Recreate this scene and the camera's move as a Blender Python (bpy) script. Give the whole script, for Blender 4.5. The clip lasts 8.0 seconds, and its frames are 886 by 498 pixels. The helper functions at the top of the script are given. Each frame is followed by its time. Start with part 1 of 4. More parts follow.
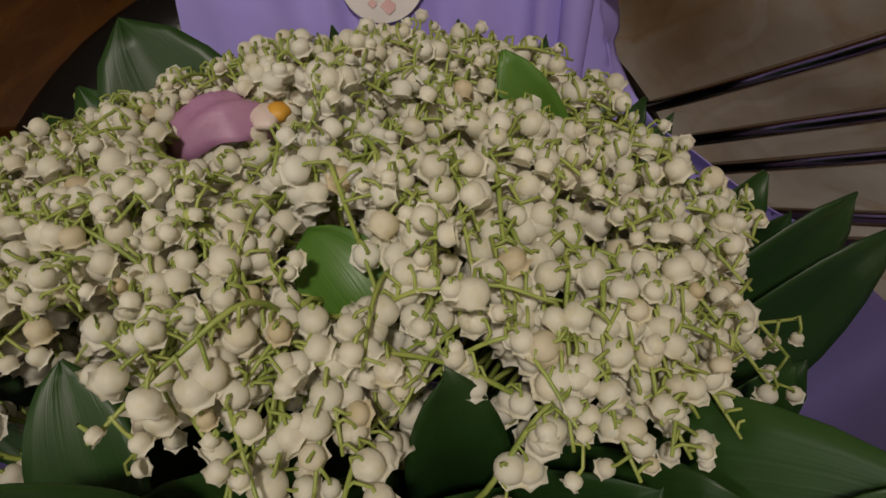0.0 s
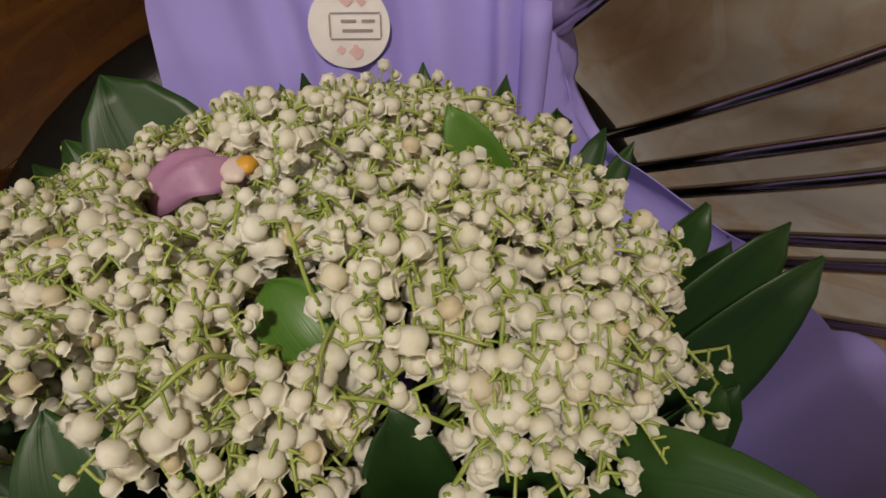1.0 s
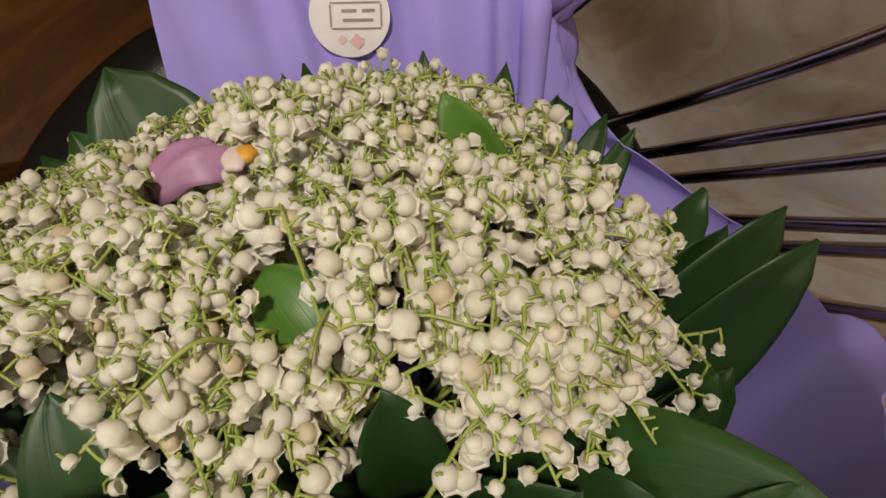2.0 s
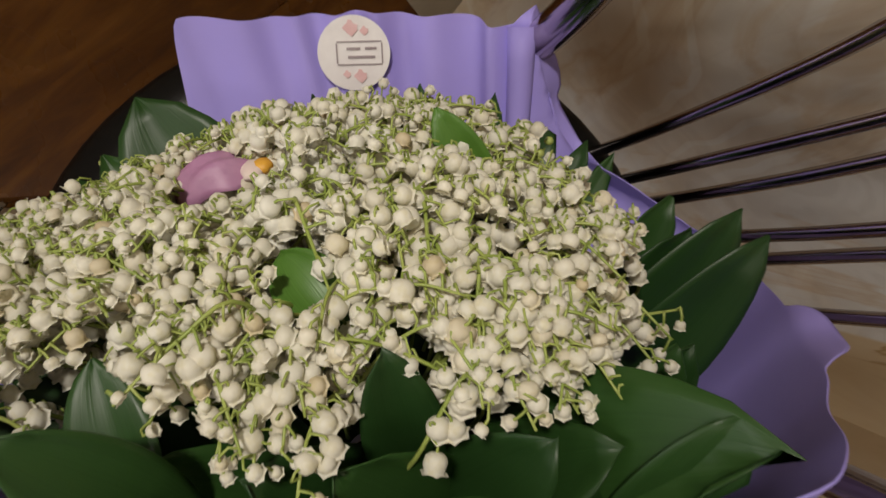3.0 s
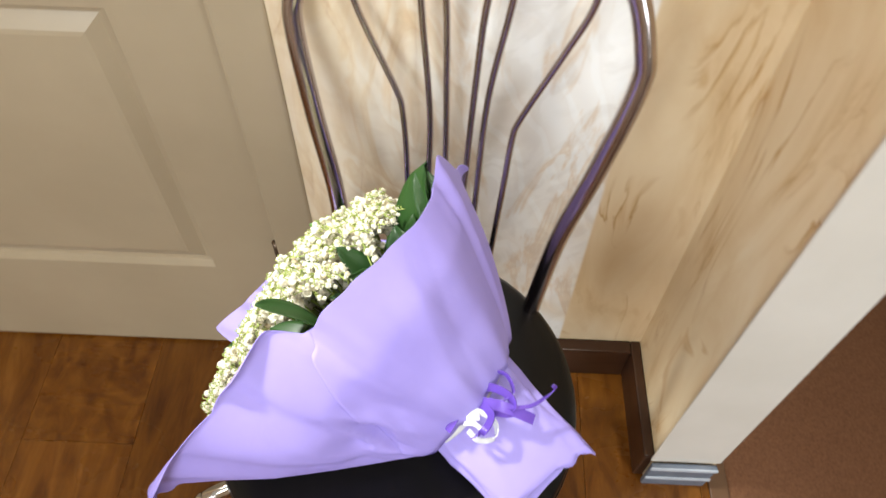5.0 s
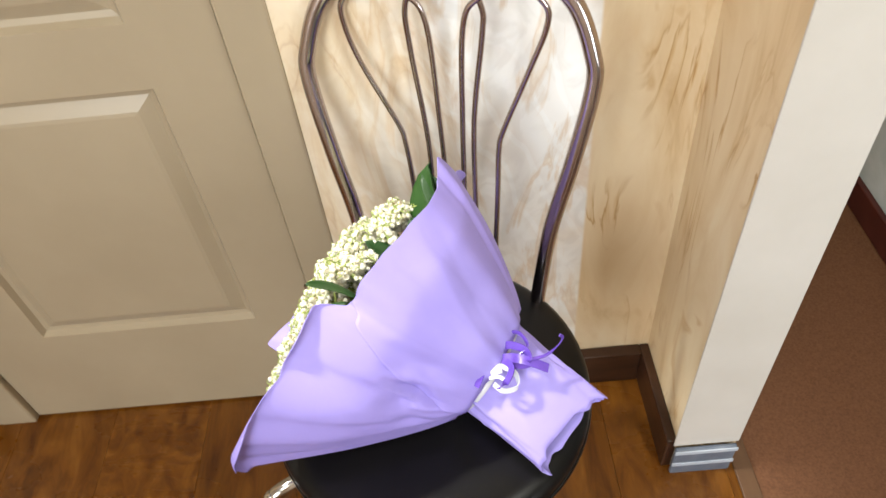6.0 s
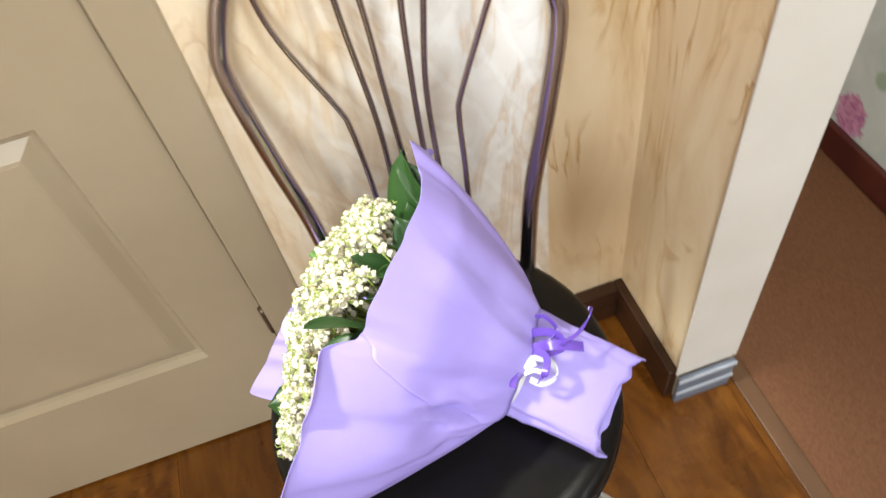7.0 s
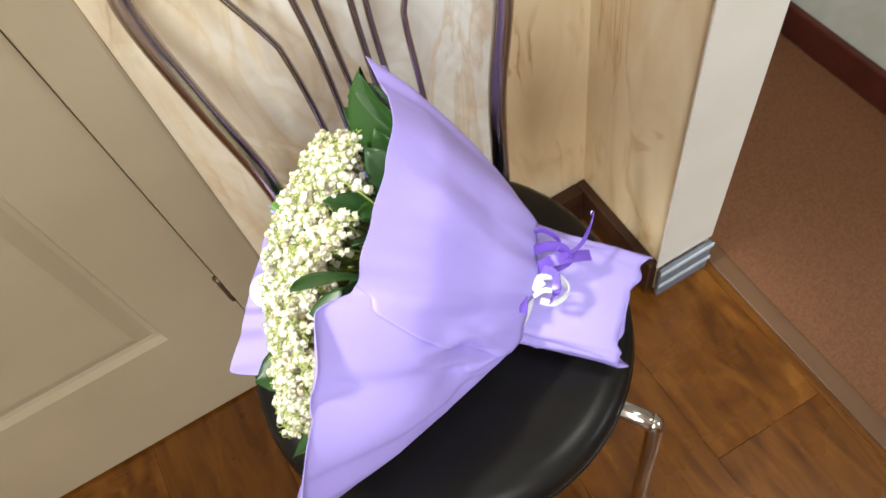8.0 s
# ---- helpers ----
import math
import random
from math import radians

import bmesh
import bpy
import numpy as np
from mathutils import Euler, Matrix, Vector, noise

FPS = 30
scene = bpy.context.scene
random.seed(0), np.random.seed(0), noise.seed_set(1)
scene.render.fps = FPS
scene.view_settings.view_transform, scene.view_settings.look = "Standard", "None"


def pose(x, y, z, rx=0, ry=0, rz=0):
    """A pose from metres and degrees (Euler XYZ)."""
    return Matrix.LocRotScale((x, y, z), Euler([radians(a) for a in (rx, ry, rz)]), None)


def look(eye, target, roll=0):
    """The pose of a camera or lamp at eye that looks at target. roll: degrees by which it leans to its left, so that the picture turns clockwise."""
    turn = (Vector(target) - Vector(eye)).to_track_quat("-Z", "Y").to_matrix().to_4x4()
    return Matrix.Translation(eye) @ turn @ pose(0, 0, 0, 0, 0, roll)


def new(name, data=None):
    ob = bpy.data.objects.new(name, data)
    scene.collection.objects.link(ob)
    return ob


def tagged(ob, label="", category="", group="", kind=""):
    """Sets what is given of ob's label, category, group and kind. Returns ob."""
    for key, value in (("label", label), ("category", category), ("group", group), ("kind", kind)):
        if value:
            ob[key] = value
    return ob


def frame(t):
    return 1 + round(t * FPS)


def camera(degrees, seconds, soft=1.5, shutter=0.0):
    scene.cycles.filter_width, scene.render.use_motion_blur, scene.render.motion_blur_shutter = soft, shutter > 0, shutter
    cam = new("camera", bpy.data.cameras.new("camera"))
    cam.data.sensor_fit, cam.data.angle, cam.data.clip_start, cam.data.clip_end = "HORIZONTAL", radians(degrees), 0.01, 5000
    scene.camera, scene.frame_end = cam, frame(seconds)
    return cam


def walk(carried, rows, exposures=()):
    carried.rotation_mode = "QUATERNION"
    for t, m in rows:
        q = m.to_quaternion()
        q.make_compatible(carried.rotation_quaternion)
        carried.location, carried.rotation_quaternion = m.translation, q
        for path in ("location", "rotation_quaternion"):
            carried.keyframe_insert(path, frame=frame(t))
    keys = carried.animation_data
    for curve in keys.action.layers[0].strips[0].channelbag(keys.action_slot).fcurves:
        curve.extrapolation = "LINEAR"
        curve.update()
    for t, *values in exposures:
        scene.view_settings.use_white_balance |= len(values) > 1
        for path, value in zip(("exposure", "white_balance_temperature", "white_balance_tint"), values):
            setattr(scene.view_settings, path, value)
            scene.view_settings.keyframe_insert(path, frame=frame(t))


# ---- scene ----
cam = camera(63.1, 8.0, soft=1.5, shutter=0.5)
PATH = [
    (0, (-0.484, -0.22, 0.835), (0.01, -0.124, -1.101), 130.6),
    (0.5, (-0.484, -0.213, 0.841), (-0.014, -0.112, -1.101), 128.5),
    (1, (-0.486, -0.203, 0.852), (-0.021, -0.099, -1.091), 127.3),
    (1.5, (-0.484, -0.199, 0.855), (-0.005, -0.142, -1.086), 132.6),
    (3, (-0.471, -0.213, 0.889), (-0.128, -0.056, -1.075), 114.8),
    (3.2, (-0.462, -0.224, 0.914), (-0.191, 0.002, -1.055), 100.4),
    (3.5, (-0.423, -0.246, 0.99), (-0.335, 0.071, -0.983), 63.7),
    (3.8, (-0.369, -0.282, 1.064), (-0.418, 0.132, -0.892), 40.2),
    (4, (-0.341, -0.318, 1.122), (-0.529, 0.244, -0.788), 24.4),
    (4.3, (-0.318, -0.419, 1.164), (-0.492, 0.391, -0.657), 15.8),
    (4.5, (-0.327, -0.485, 1.167), (-0.458, 0.45, -0.596), 10.2),
    (5, (-0.325, -0.591, 1.205), (-0.348, 0.567, -0.426), 1.4),
    (5.2, (-0.319, -0.633, 1.211), (-0.332, 0.559, -0.394), -0.9),
    (6.3, (-0.333, -0.774, 1.242), (-0.363, 0.615, -0.197), -8.5),
    (6.5, (-0.347, -0.744, 1.229), (-0.315, 0.626, -0.227), -8.9),
    (7, (-0.408, -0.646, 1.194), (-0.213, 0.577, -0.377), -11.5),
    (7.5, (-0.431, -0.607, 1.16), (-0.116, 0.479, -0.49), -12.9),
    (8, (-0.443, -0.586, 1.138), (-0.157, 0.424, -0.564), -15.9),
]
EXPOSURE = [(0.0, -2.95, 6650, 12), (1.0, -2.55, 6650, 12), (1.7, -2.3, 6600, 12), (3.0, -2.4, 6400, 11), (3.2, -2.45, 6350, 11), (3.5, -1.7, 6250, 10), (3.8, -1.2, 6050, 8), (4.3, -0.85, 5850, 6), (5.0, -0.75, 5850, 6), (6.5, -0.60, 5880, 6), (8.0, -0.78, 5880, 5)]
walk(cam, [(t, look(eye, target, roll)) for t, eye, target, roll in PATH], EXPOSURE)

# ---- light ----
world = bpy.data.worlds.new("world")
scene.world = world
world.use_nodes = True
wn = world.node_tree
sky = wn.nodes.new("ShaderNodeTexSky")
sky.sky_type, sky.sun_disc, sky.sun_elevation, sky.sun_rotation = "NISHITA", False, radians(35), radians(200)
wn.links.new(sky.outputs[0], wn.nodes["Background"].inputs[0])
wn.nodes["Background"].inputs[1].default_value = 0.1


def lamp(name, kind, m, energy, color, size=0.3, size_y=None):
    data = bpy.data.lights.new(name, kind)
    data.energy, data.color = energy, color
    if kind == "AREA":
        data.shape, data.size = ("RECTANGLE" if size_y else "DISK"), size
        if size_y:
            data.size_y = size_y
    ob = new(name, data)
    ob.matrix_world = m
    return ob


# added spot that brightens the flowers, standing in for a hand-held torch
spot = lamp("added_flower_spot", "SPOT", look((-1.32, -0.14, 2.42), (-0.465, -0.215, 0.64)), 690, (1.0, 0.92, 0.80))
spot.data.spot_size, spot.data.spot_blend, spot.data.shadow_soft_size = radians(15.0), 1.0, 0.09
lamp("ceiling_lamp_light", "AREA", look((-0.85, -1.75, 2.40), (-0.8, -1.6, 0)), 30, (1.0, 0.92, 0.80), 0.55)
# added fill to lift carpet and right-hand floor; no lamp is known there
lamp("added_corridor_fill", "AREA", look((0.37, -0.95, 2.40), (0.25, -0.75, 0)), 18, (1.0, 0.90, 0.74), 0.26)
lamp("side_room_daylight", "AREA", look((1.6, -2.86, 1.5), (0.30, -0.5, 0.0)), 78, (1.0, 0.99, 0.97), 0.8, 1.15)
lamp("window_daylight", "AREA", look((-1.60, -2.84, 1.55), (-0.35, 0.0, 0.5)), 82, (1.0, 0.985, 0.96), 1.05, 1.15)

# ---- materials ----


def material(name, rough=0.5, metal=0.0, spec=0.5):
    m = bpy.data.materials.new(name)
    m.use_nodes = True
    b = m.node_tree.nodes["Principled BSDF"]
    b.inputs["Roughness"].default_value, b.inputs["Metallic"].default_value = rough, metal
    b.inputs["Specular IOR Level"].default_value = spec
    return m, m.node_tree, b


def node(nt, kind, **sockets):
    n = nt.nodes.new(kind)
    for k, v in sockets.items():
        n.inputs[k.replace("_", " ")].default_value = v
    return n


def ramp(nt, source, stops):
    r = nt.nodes.new("ShaderNodeValToRGB")
    els = r.color_ramp.elements
    while len(els) < len(stops):
        els.new(0.5)
    for e, (p, c) in zip(els, stops):
        e.position, e.color = p, (*c, 1)
    nt.links.new(source, r.inputs[0])
    return r.outputs[0]


def mix(nt, kind, fac, a, b):
    n = nt.nodes.new("ShaderNodeMix")
    n.data_type, n.blend_type = "RGBA", kind
    for i, v in ((0, fac), (6, a), (7, b)):
        if hasattr(v, "is_linked"):
            nt.links.new(v, n.inputs[i])
        elif i == 0:
            n.inputs[0].default_value = v
        else:
            n.inputs[i].default_value = (*v, 1)
    return n.outputs[2]


def coords(nt, scale=(1, 1, 1), rot=(0, 0, 0), kind="Object"):
    tc, mp = nt.nodes.new("ShaderNodeTexCoord"), nt.nodes.new("ShaderNodeMapping")
    mp.inputs["Scale"].default_value, mp.inputs["Rotation"].default_value = scale, rot
    nt.links.new(tc.outputs[kind], mp.inputs[0])
    return mp.outputs[0]


def noise_of(nt, vec, scale, detail=4.0, rough=0.55, distortion=0.0):
    n = node(nt, "ShaderNodeTexNoise", Scale=scale, Detail=detail, Roughness=rough, Distortion=distortion)
    nt.links.new(vec, n.inputs["Vector"])
    return n.outputs["Fac"]


def bump(nt, b, height, strength=0.2, distance=0.002):
    n = node(nt, "ShaderNodeBump", Strength=strength, Distance=distance)
    nt.links.new(height, n.inputs["Height"])
    nt.links.new(n.outputs[0], b.inputs["Normal"])


def varied(name, c1, c2, scale=20.0, rough=0.5, metal=0.0, spec=0.5, bump_scale=0.0, bump_by=0.15, stretch=(1, 1, 1), dist=0.001):
    """A plain surface with soft change of tone and fine relief."""
    m, nt, b = material(name, rough, metal, spec)
    v = coords(nt, stretch)
    f = noise_of(nt, v, scale)
    nt.links.new(ramp(nt, f, [(0.3, c1), (0.7, c2)]), b.inputs["Base Color"])
    if bump_scale:
        bump(nt, b, noise_of(nt, v, bump_scale, 3.0), bump_by, dist)
    return m


def wallpaper_wood():
    m, nt, b = material("wallpaper_wood_and_marble", 0.55, 0, 0.35)
    v = coords(nt, (1.0, 1.0, 0.28))
    warp = noise_of(nt, v, 5.0, 3, 0.5, 0.8)
    wood = ramp(nt, noise_of(nt, v, 11.0, 6, 0.55, 1.2), [(0.25, (0.56, 0.39, 0.20)), (0.42, (0.70, 0.545, 0.33)), (0.60, (0.755, 0.62, 0.41)), (0.8, (0.79, 0.69, 0.50))])
    knots = ramp(nt, noise_of(nt, coords(nt, (1, 1, 0.6)), 7.0, 2, 0.5, 2.2), [(0.62, (1, 1, 1)), (0.70, (0.78, 0.64, 0.46)), (0.76, (0.92, 0.86, 0.76))])
    wood = mix(nt, "MULTIPLY", 0.7, wood, knots)
    lines = ramp(nt, noise_of(nt, coords(nt, (1.0, 1.0, 0.20)), 9.0, 5, 0.5, 1.3), [(0.485, (1, 1, 1)), (0.50, (0.66, 0.50, 0.31)), (0.512, (0.90, 0.83, 0.72)), (0.54, (1, 1, 1))])
    patchy = ramp(nt, noise_of(nt, coords(nt), 5.0, 2), [(0.45, (0, 0, 0)), (0.60, (1, 1, 1))])
    wood = mix(nt, "MULTIPLY", patchy, wood, lines)
    pale = coords(nt, (1, 1, 0.6))
    marble = ramp(nt, noise_of(nt, pale, 4.5, 4, 0.5, 1.0), [(0.30, (0.82, 0.71, 0.56)), (0.40, (0.87, 0.82, 0.73)), (0.50, (0.90, 0.89, 0.86)), (0.75, (0.90, 0.91, 0.90))])
    streak = ramp(nt, noise_of(nt, coords(nt, (1, 1, 0.30), (0, 0.25, 0)), 11.0, 5, 0.55, 1.8), [(0.50, (1, 1, 1)), (0.565, (0.76, 0.57, 0.36)), (0.60, (0.90, 0.79, 0.64)), (0.68, (1, 1, 1))])
    petal_tone = ramp(nt, noise_of(nt, coords(nt, (1, 1, 0.9)), 15.0, 3, 0.45, 2.4), [(0.40, (0.90, 0.89, 0.88)), (0.55, (1, 1, 1))])
    marble = mix(nt, "MULTIPLY", 0.75, mix(nt, "MULTIPLY", 0.55, marble, streak), petal_tone)
    # long brushed leaves in tan and cream
    wave = node(nt, "ShaderNodeTexWave", Scale=3.4, Distortion=5.0, Detail=3.0, Detail_Scale=1.8, Detail_Roughness=0.45)
    nt.links.new(coords(nt, (1.0, 1.0, 0.62), (0, 0.62, 0)), wave.inputs["Vector"])
    brushed = ramp(nt, wave.outputs["Fac"], [(0.0, (0.62, 0.46, 0.29)), (0.24, (0.80, 0.67, 0.49)), (0.30, (0.97, 0.94, 0.88)), (0.52, (0.93, 0.87, 0.77)), (0.58, (0.70, 0.54, 0.36)), (0.80, (0.86, 0.76, 0.61)), (1.0, (0.96, 0.93, 0.88))])
    patches = ramp(nt, noise_of(nt, coords(nt, (1, 1, 0.8)), 4.0, 2, 0.5, 0.6), [(0.40, (0.25, 0.25, 0.25)), (0.60, (1, 1, 1))])
    tc0, sep0 = nt.nodes.new("ShaderNodeTexCoord"), nt.nodes.new("ShaderNodeSeparateXYZ")
    nt.links.new(tc0.outputs["Object"], sep0.inputs[0])
    across = node(nt, "ShaderNodeMapRange", From_Min=-0.23, From_Max=-0.40, To_Min=0.16, To_Max=0.62)
    nt.links.new(sep0.outputs[0], across.inputs[0])
    where = mix(nt, "MULTIPLY", 1.0, patches, across.outputs[0])
    marble = mix(nt, "MULTIPLY", where, marble, brushed)
    # one pale strip of paper between two darker ones, with a butt joint on one side
    tc, sep = nt.nodes.new("ShaderNodeTexCoord"), nt.nodes.new("ShaderNodeSeparateXYZ")
    nt.links.new(tc.outputs["Object"], sep.inputs[0])
    right = node(nt, "ShaderNodeMapRange", From_Min=-0.128, From_Max=-0.132)
    left = node(nt, "ShaderNodeMapRange", From_Min=-0.60, From_Max=-0.30)
    wob = node(nt, "ShaderNodeMath")
    wob.operation = "MULTIPLY_ADD"
    nt.links.new(warp, wob.inputs[0])
    wob.inputs[1].default_value = 0.30
    nt.links.new(sep.outputs[0], wob.inputs[2])
    off = node(nt, "ShaderNodeMath")
    off.operation = "SUBTRACT"
    nt.links.new(wob.outputs[0], off.inputs[0])
    off.inputs[1].default_value = 0.15
    nt.links.new(sep.outputs[0], right.inputs[0])
    nt.links.new(off.outputs[0], left.inputs[0])
    both = node(nt, "ShaderNodeMath")
    both.operation = "MULTIPLY"
    nt.links.new(right.outputs[0], both.inputs[0])
    nt.links.new(left.outputs[0], both.inputs[1])
    nt.links.new(mix(nt, "MIX", both.outputs[0], wood, marble), b.inputs["Base Color"])
    bump(nt, b, noise_of(nt, coords(nt), 320.0, 2), 0.12, 0.0006)
    return m


def wallpaper_floral():
    m, nt, b = material("wallpaper_floral", 0.6, 0, 0.3)
    v = coords(nt)
    base = ramp(nt, noise_of(nt, v, 9.0, 4, 0.55, 0.6), [(0.35, (0.62, 0.66, 0.60)), (0.65, (0.76, 0.77, 0.73))])
    vo = node(nt, "ShaderNodeTexVoronoi", Scale=7.0)
    nt.links.new(coords(nt), vo.inputs["Vector"])
    green = ramp(nt, vo.outputs["Distance"], [(0.10, (1, 1, 1)), (0.16, (0, 0, 0))])
    leafy = mix(nt, "MIX", green, base, (0.42, 0.50, 0.36))
    # one rose with wavy edges, repeated up the wall
    tc, sep = nt.nodes.new("ShaderNodeTexCoord"), nt.nodes.new("ShaderNodeMapping")
    sep.inputs["Location"].default_value, sep.inputs["Scale"].default_value = (-0.6, -0.19, -0.10), (1, 1, 0.9)
    nt.links.new(tc.outputs["Object"], sep.inputs[0])
    w = nt.nodes.new("ShaderNodeVectorMath")
    w.operation = "WRAP"
    w.inputs[1].default_value, w.inputs[2].default_value = (5, 0.33, 0.36), (-5, -0.33, -0.36)
    nt.links.new(sep.outputs[0], w.inputs[0])
    ln = nt.nodes.new("ShaderNodeVectorMath")
    ln.operation = "LENGTH"
    nt.links.new(w.outputs[0], ln.inputs[0])
    edge = node(nt, "ShaderNodeMath")
    edge.operation = "MULTIPLY_ADD"
    nt.links.new(noise_of(nt, v, 45.0, 3), edge.inputs[0])
    edge.inputs[1].default_value = 0.05
    nt.links.new(ln.outputs["Value"], edge.inputs[2])
    rose = ramp(nt, edge.outputs[0], [(0.062, (1, 1, 1)), (0.070, (0, 0, 0))])
    petals = ramp(nt, noise_of(nt, v, 38.0, 3, 0.6, 2.0), [(0.35, (0.45, 0.12, 0.28)), (0.65, (0.72, 0.38, 0.52))])
    nt.links.new(mix(nt, "MIX", rose, leafy, petals), b.inputs["Base Color"])
    return m


def plank_wood():
    m, nt, b = material("laminate", 0.28, 0, 0.36)
    info = nt.nodes.new("ShaderNodeObjectInfo")
    tc, add = nt.nodes.new("ShaderNodeTexCoord"), nt.nodes.new("ShaderNodeVectorMath")
    add.operation = "ADD"
    sh = nt.nodes.new("ShaderNodeVectorMath")
    sh.operation = "SCALE"
    sh.inputs[0].default_value = (3.1, 7.7, 1.3)
    nt.links.new(info.outputs["Random"], sh.inputs["Scale"])
    nt.links.new(tc.outputs["Object"], add.inputs[0])
    nt.links.new(sh.outputs[0], add.inputs[1])
    mp = nt.nodes.new("ShaderNodeMapping")
    mp.inputs["Scale"].default_value = (1, 0.16, 1)
    nt.links.new(add.outputs[0], mp.inputs[0])
    grain = noise_of(nt, mp.outputs[0], 26.0, 6, 0.6, 1.1)
    fine = noise_of(nt, mp.outputs[0], 130.0, 3, 0.6, 0.3)
    col = ramp(nt, grain, [(0.28, (0.070, 0.020, 0.0018)), (0.45, (0.135, 0.045, 0.0040)), (0.6, (0.190, 0.070, 0.0075)), (0.78, (0.24, 0.101, 0.0150))])
    col = mix(nt, "MULTIPLY", 0.35, col, ramp(nt, fine, [(0.3, (0.6, 0.6, 0.6)), (0.65, (1, 1, 1))]))
    tone = ramp(nt, info.outputs["Random"], [(0.0, (0.82, 0.82, 0.82)), (1.0, (1.0, 1.0, 1.0))])
    nt.links.new(mix(nt, "MULTIPLY", 1.0, col, tone), b.inputs["Base Color"])
    nt.links.new(ramp(nt, noise_of(nt, tc.outputs["Object"], 6.0, 4), [(0.3, (0.22, 0.22, 0.22)), (0.7, (0.36, 0.36, 0.36))]), b.inputs["Roughness"])
    bump(nt, b, fine, 0.06, 0.0006)
    return m


def leaf_green(name, c1, c2, rough=0.42):
    m, nt, b = material(name, rough, 0, 0.4)
    uv = nt.nodes.new("ShaderNodeUVMap")
    mp = nt.nodes.new("ShaderNodeMapping")
    mp.inputs["Scale"].default_value = (34, 1.2, 1)
    nt.links.new(uv.outputs[0], mp.inputs[0])
    veins = noise_of(nt, mp.outputs[0], 1.0, 2, 0.5, 0.1)
    broad = noise_of(nt, coords(nt), 35.0, 3)
    info = nt.nodes.new("ShaderNodeObjectInfo")
    col = mix(nt, "MIX", info.outputs["Random"], c1, c2)
    col = mix(nt, "MULTIPLY", 0.55, col, ramp(nt, veins, [(0.35, (0.78, 0.81, 0.77)), (0.6, (1, 1, 1))]))
    col = mix(nt, "MULTIPLY", 0.4, col, ramp(nt, broad, [(0.3, (0.65, 0.7, 0.65)), (0.7, (1, 1, 1))]))
    nt.links.new(col, b.inputs["Base Color"])
    bump(nt, b, veins, 0.22, 0.0006)
    return m


def petal_white():
    m, nt, b = material("bell_petal", 0.5, 0, 0.3)
    v = coords(nt)
    info = nt.nodes.new("ShaderNodeObjectInfo")
    geo = nt.nodes.new("ShaderNodeNewGeometry")
    age = ramp(nt, geo.outputs["Random Per Island"], [(0.0, (0.74, 0.64, 0.46)), (0.04, (0.84, 0.79, 0.67)), (0.14, (0.88, 0.86, 0.79)), (1.0, (0.91, 0.90, 0.85))])
    age2 = ramp(nt, info.outputs["Random"], [(0.0, (0.97, 0.95, 0.88)), (0.3, (0.99, 0.985, 0.96)), (1.0, (1, 1, 1))])
    spots = ramp(nt, noise_of(nt, v, 260.0, 3), [(0.30, (0.92, 0.90, 0.78)), (0.5, (1, 1, 1))])
    nt.links.new(mix(nt, "MULTIPLY", 1.0, mix(nt, "MULTIPLY", 1.0, age, age2), spots), b.inputs["Base Color"])
    tint = mix(nt, "MULTIPLY", 1.0, mix(nt, "MULTIPLY", 1.0, age, age2), spots)
    glow = nt.nodes.new("ShaderNodeBsdfTranslucent")
    nt.links.new(tint, glow.inputs["Color"])
    both = node(nt, "ShaderNodeMixShader", Fac=0.36)
    nt.links.new(b.outputs[0], both.inputs[1])
    nt.links.new(glow.outputs[0], both.inputs[2])
    nt.links.new(both.outputs[0], nt.nodes["Material Output"].inputs[0])
    bump(nt, b, noise_of(nt, v, 600.0, 2), 0.15, 0.0003)
    return m


def wrap_paper():
    m, nt, b = material("lilac_wrapping_paper", 0.58, 0, 0.32)
    v = coords(nt)
    nt.links.new(ramp(nt, noise_of(nt, v, 9.0, 4), [(0.3, (0.325, 0.268, 0.705)), (0.7, (0.37, 0.31, 0.76))]), b.inputs["Base Color"])
    crease = noise_of(nt, v, 16.0, 4, 0.5, 1.2)
    bump(nt, b, crease, 0.13, 0.004)
    return m


PAPER_WALL, FLORAL, LAMINATE, PETAL, LILAC = wallpaper_wood(), wallpaper_floral(), plank_wood(), petal_white(), wrap_paper()
WHITE_PAINT = varied("white_paint", (0.56, 0.52, 0.455), (0.62, 0.58, 0.52), 6, 0.5, bump_scale=60, bump_by=0.05)
DOOR_PAINT = varied("cream_door_paint", (0.345, 0.280, 0.185), (0.39, 0.320, 0.215), 4, 0.38, bump_scale=90, bump_by=0.05)
CEILING = varied("ceiling_white", (0.74, 0.73, 0.70), (0.78, 0.77, 0.75), 3, 0.8, bump_scale=80, bump_by=0.1)
PLAIN_WALL = varied("plain_wall", (0.55, 0.45, 0.33), (0.62, 0.52, 0.40), 4, 0.7, bump_scale=120, bump_by=0.1)
SKIRT_BROWN = varied("dark_brown_skirting", (0.026, 0.011, 0.006), (0.062, 0.027, 0.013), 30, 0.32, spec=0.35, stretch=(0.2, 0.2, 1))
SKIRT_GREY = varied("grey_skirting", (0.10, 0.12, 0.16), (0.15, 0.17, 0.21), 40, 0.4)
SKIRT_PALE = varied("pale_skirting_stripe", (0.42, 0.46, 0.52), (0.5, 0.53, 0.58), 40, 0.4)
SKIRT_RED = varied("dark_red_skirting", (0.060, 0.012, 0.009), (0.095, 0.022, 0.014), 20, 0.4)
CARPET = varied("brown_carpet", (0.135, 0.052, 0.019), (0.20, 0.088, 0.036), 240, 0.75, bump_scale=700, bump_by=0.5)
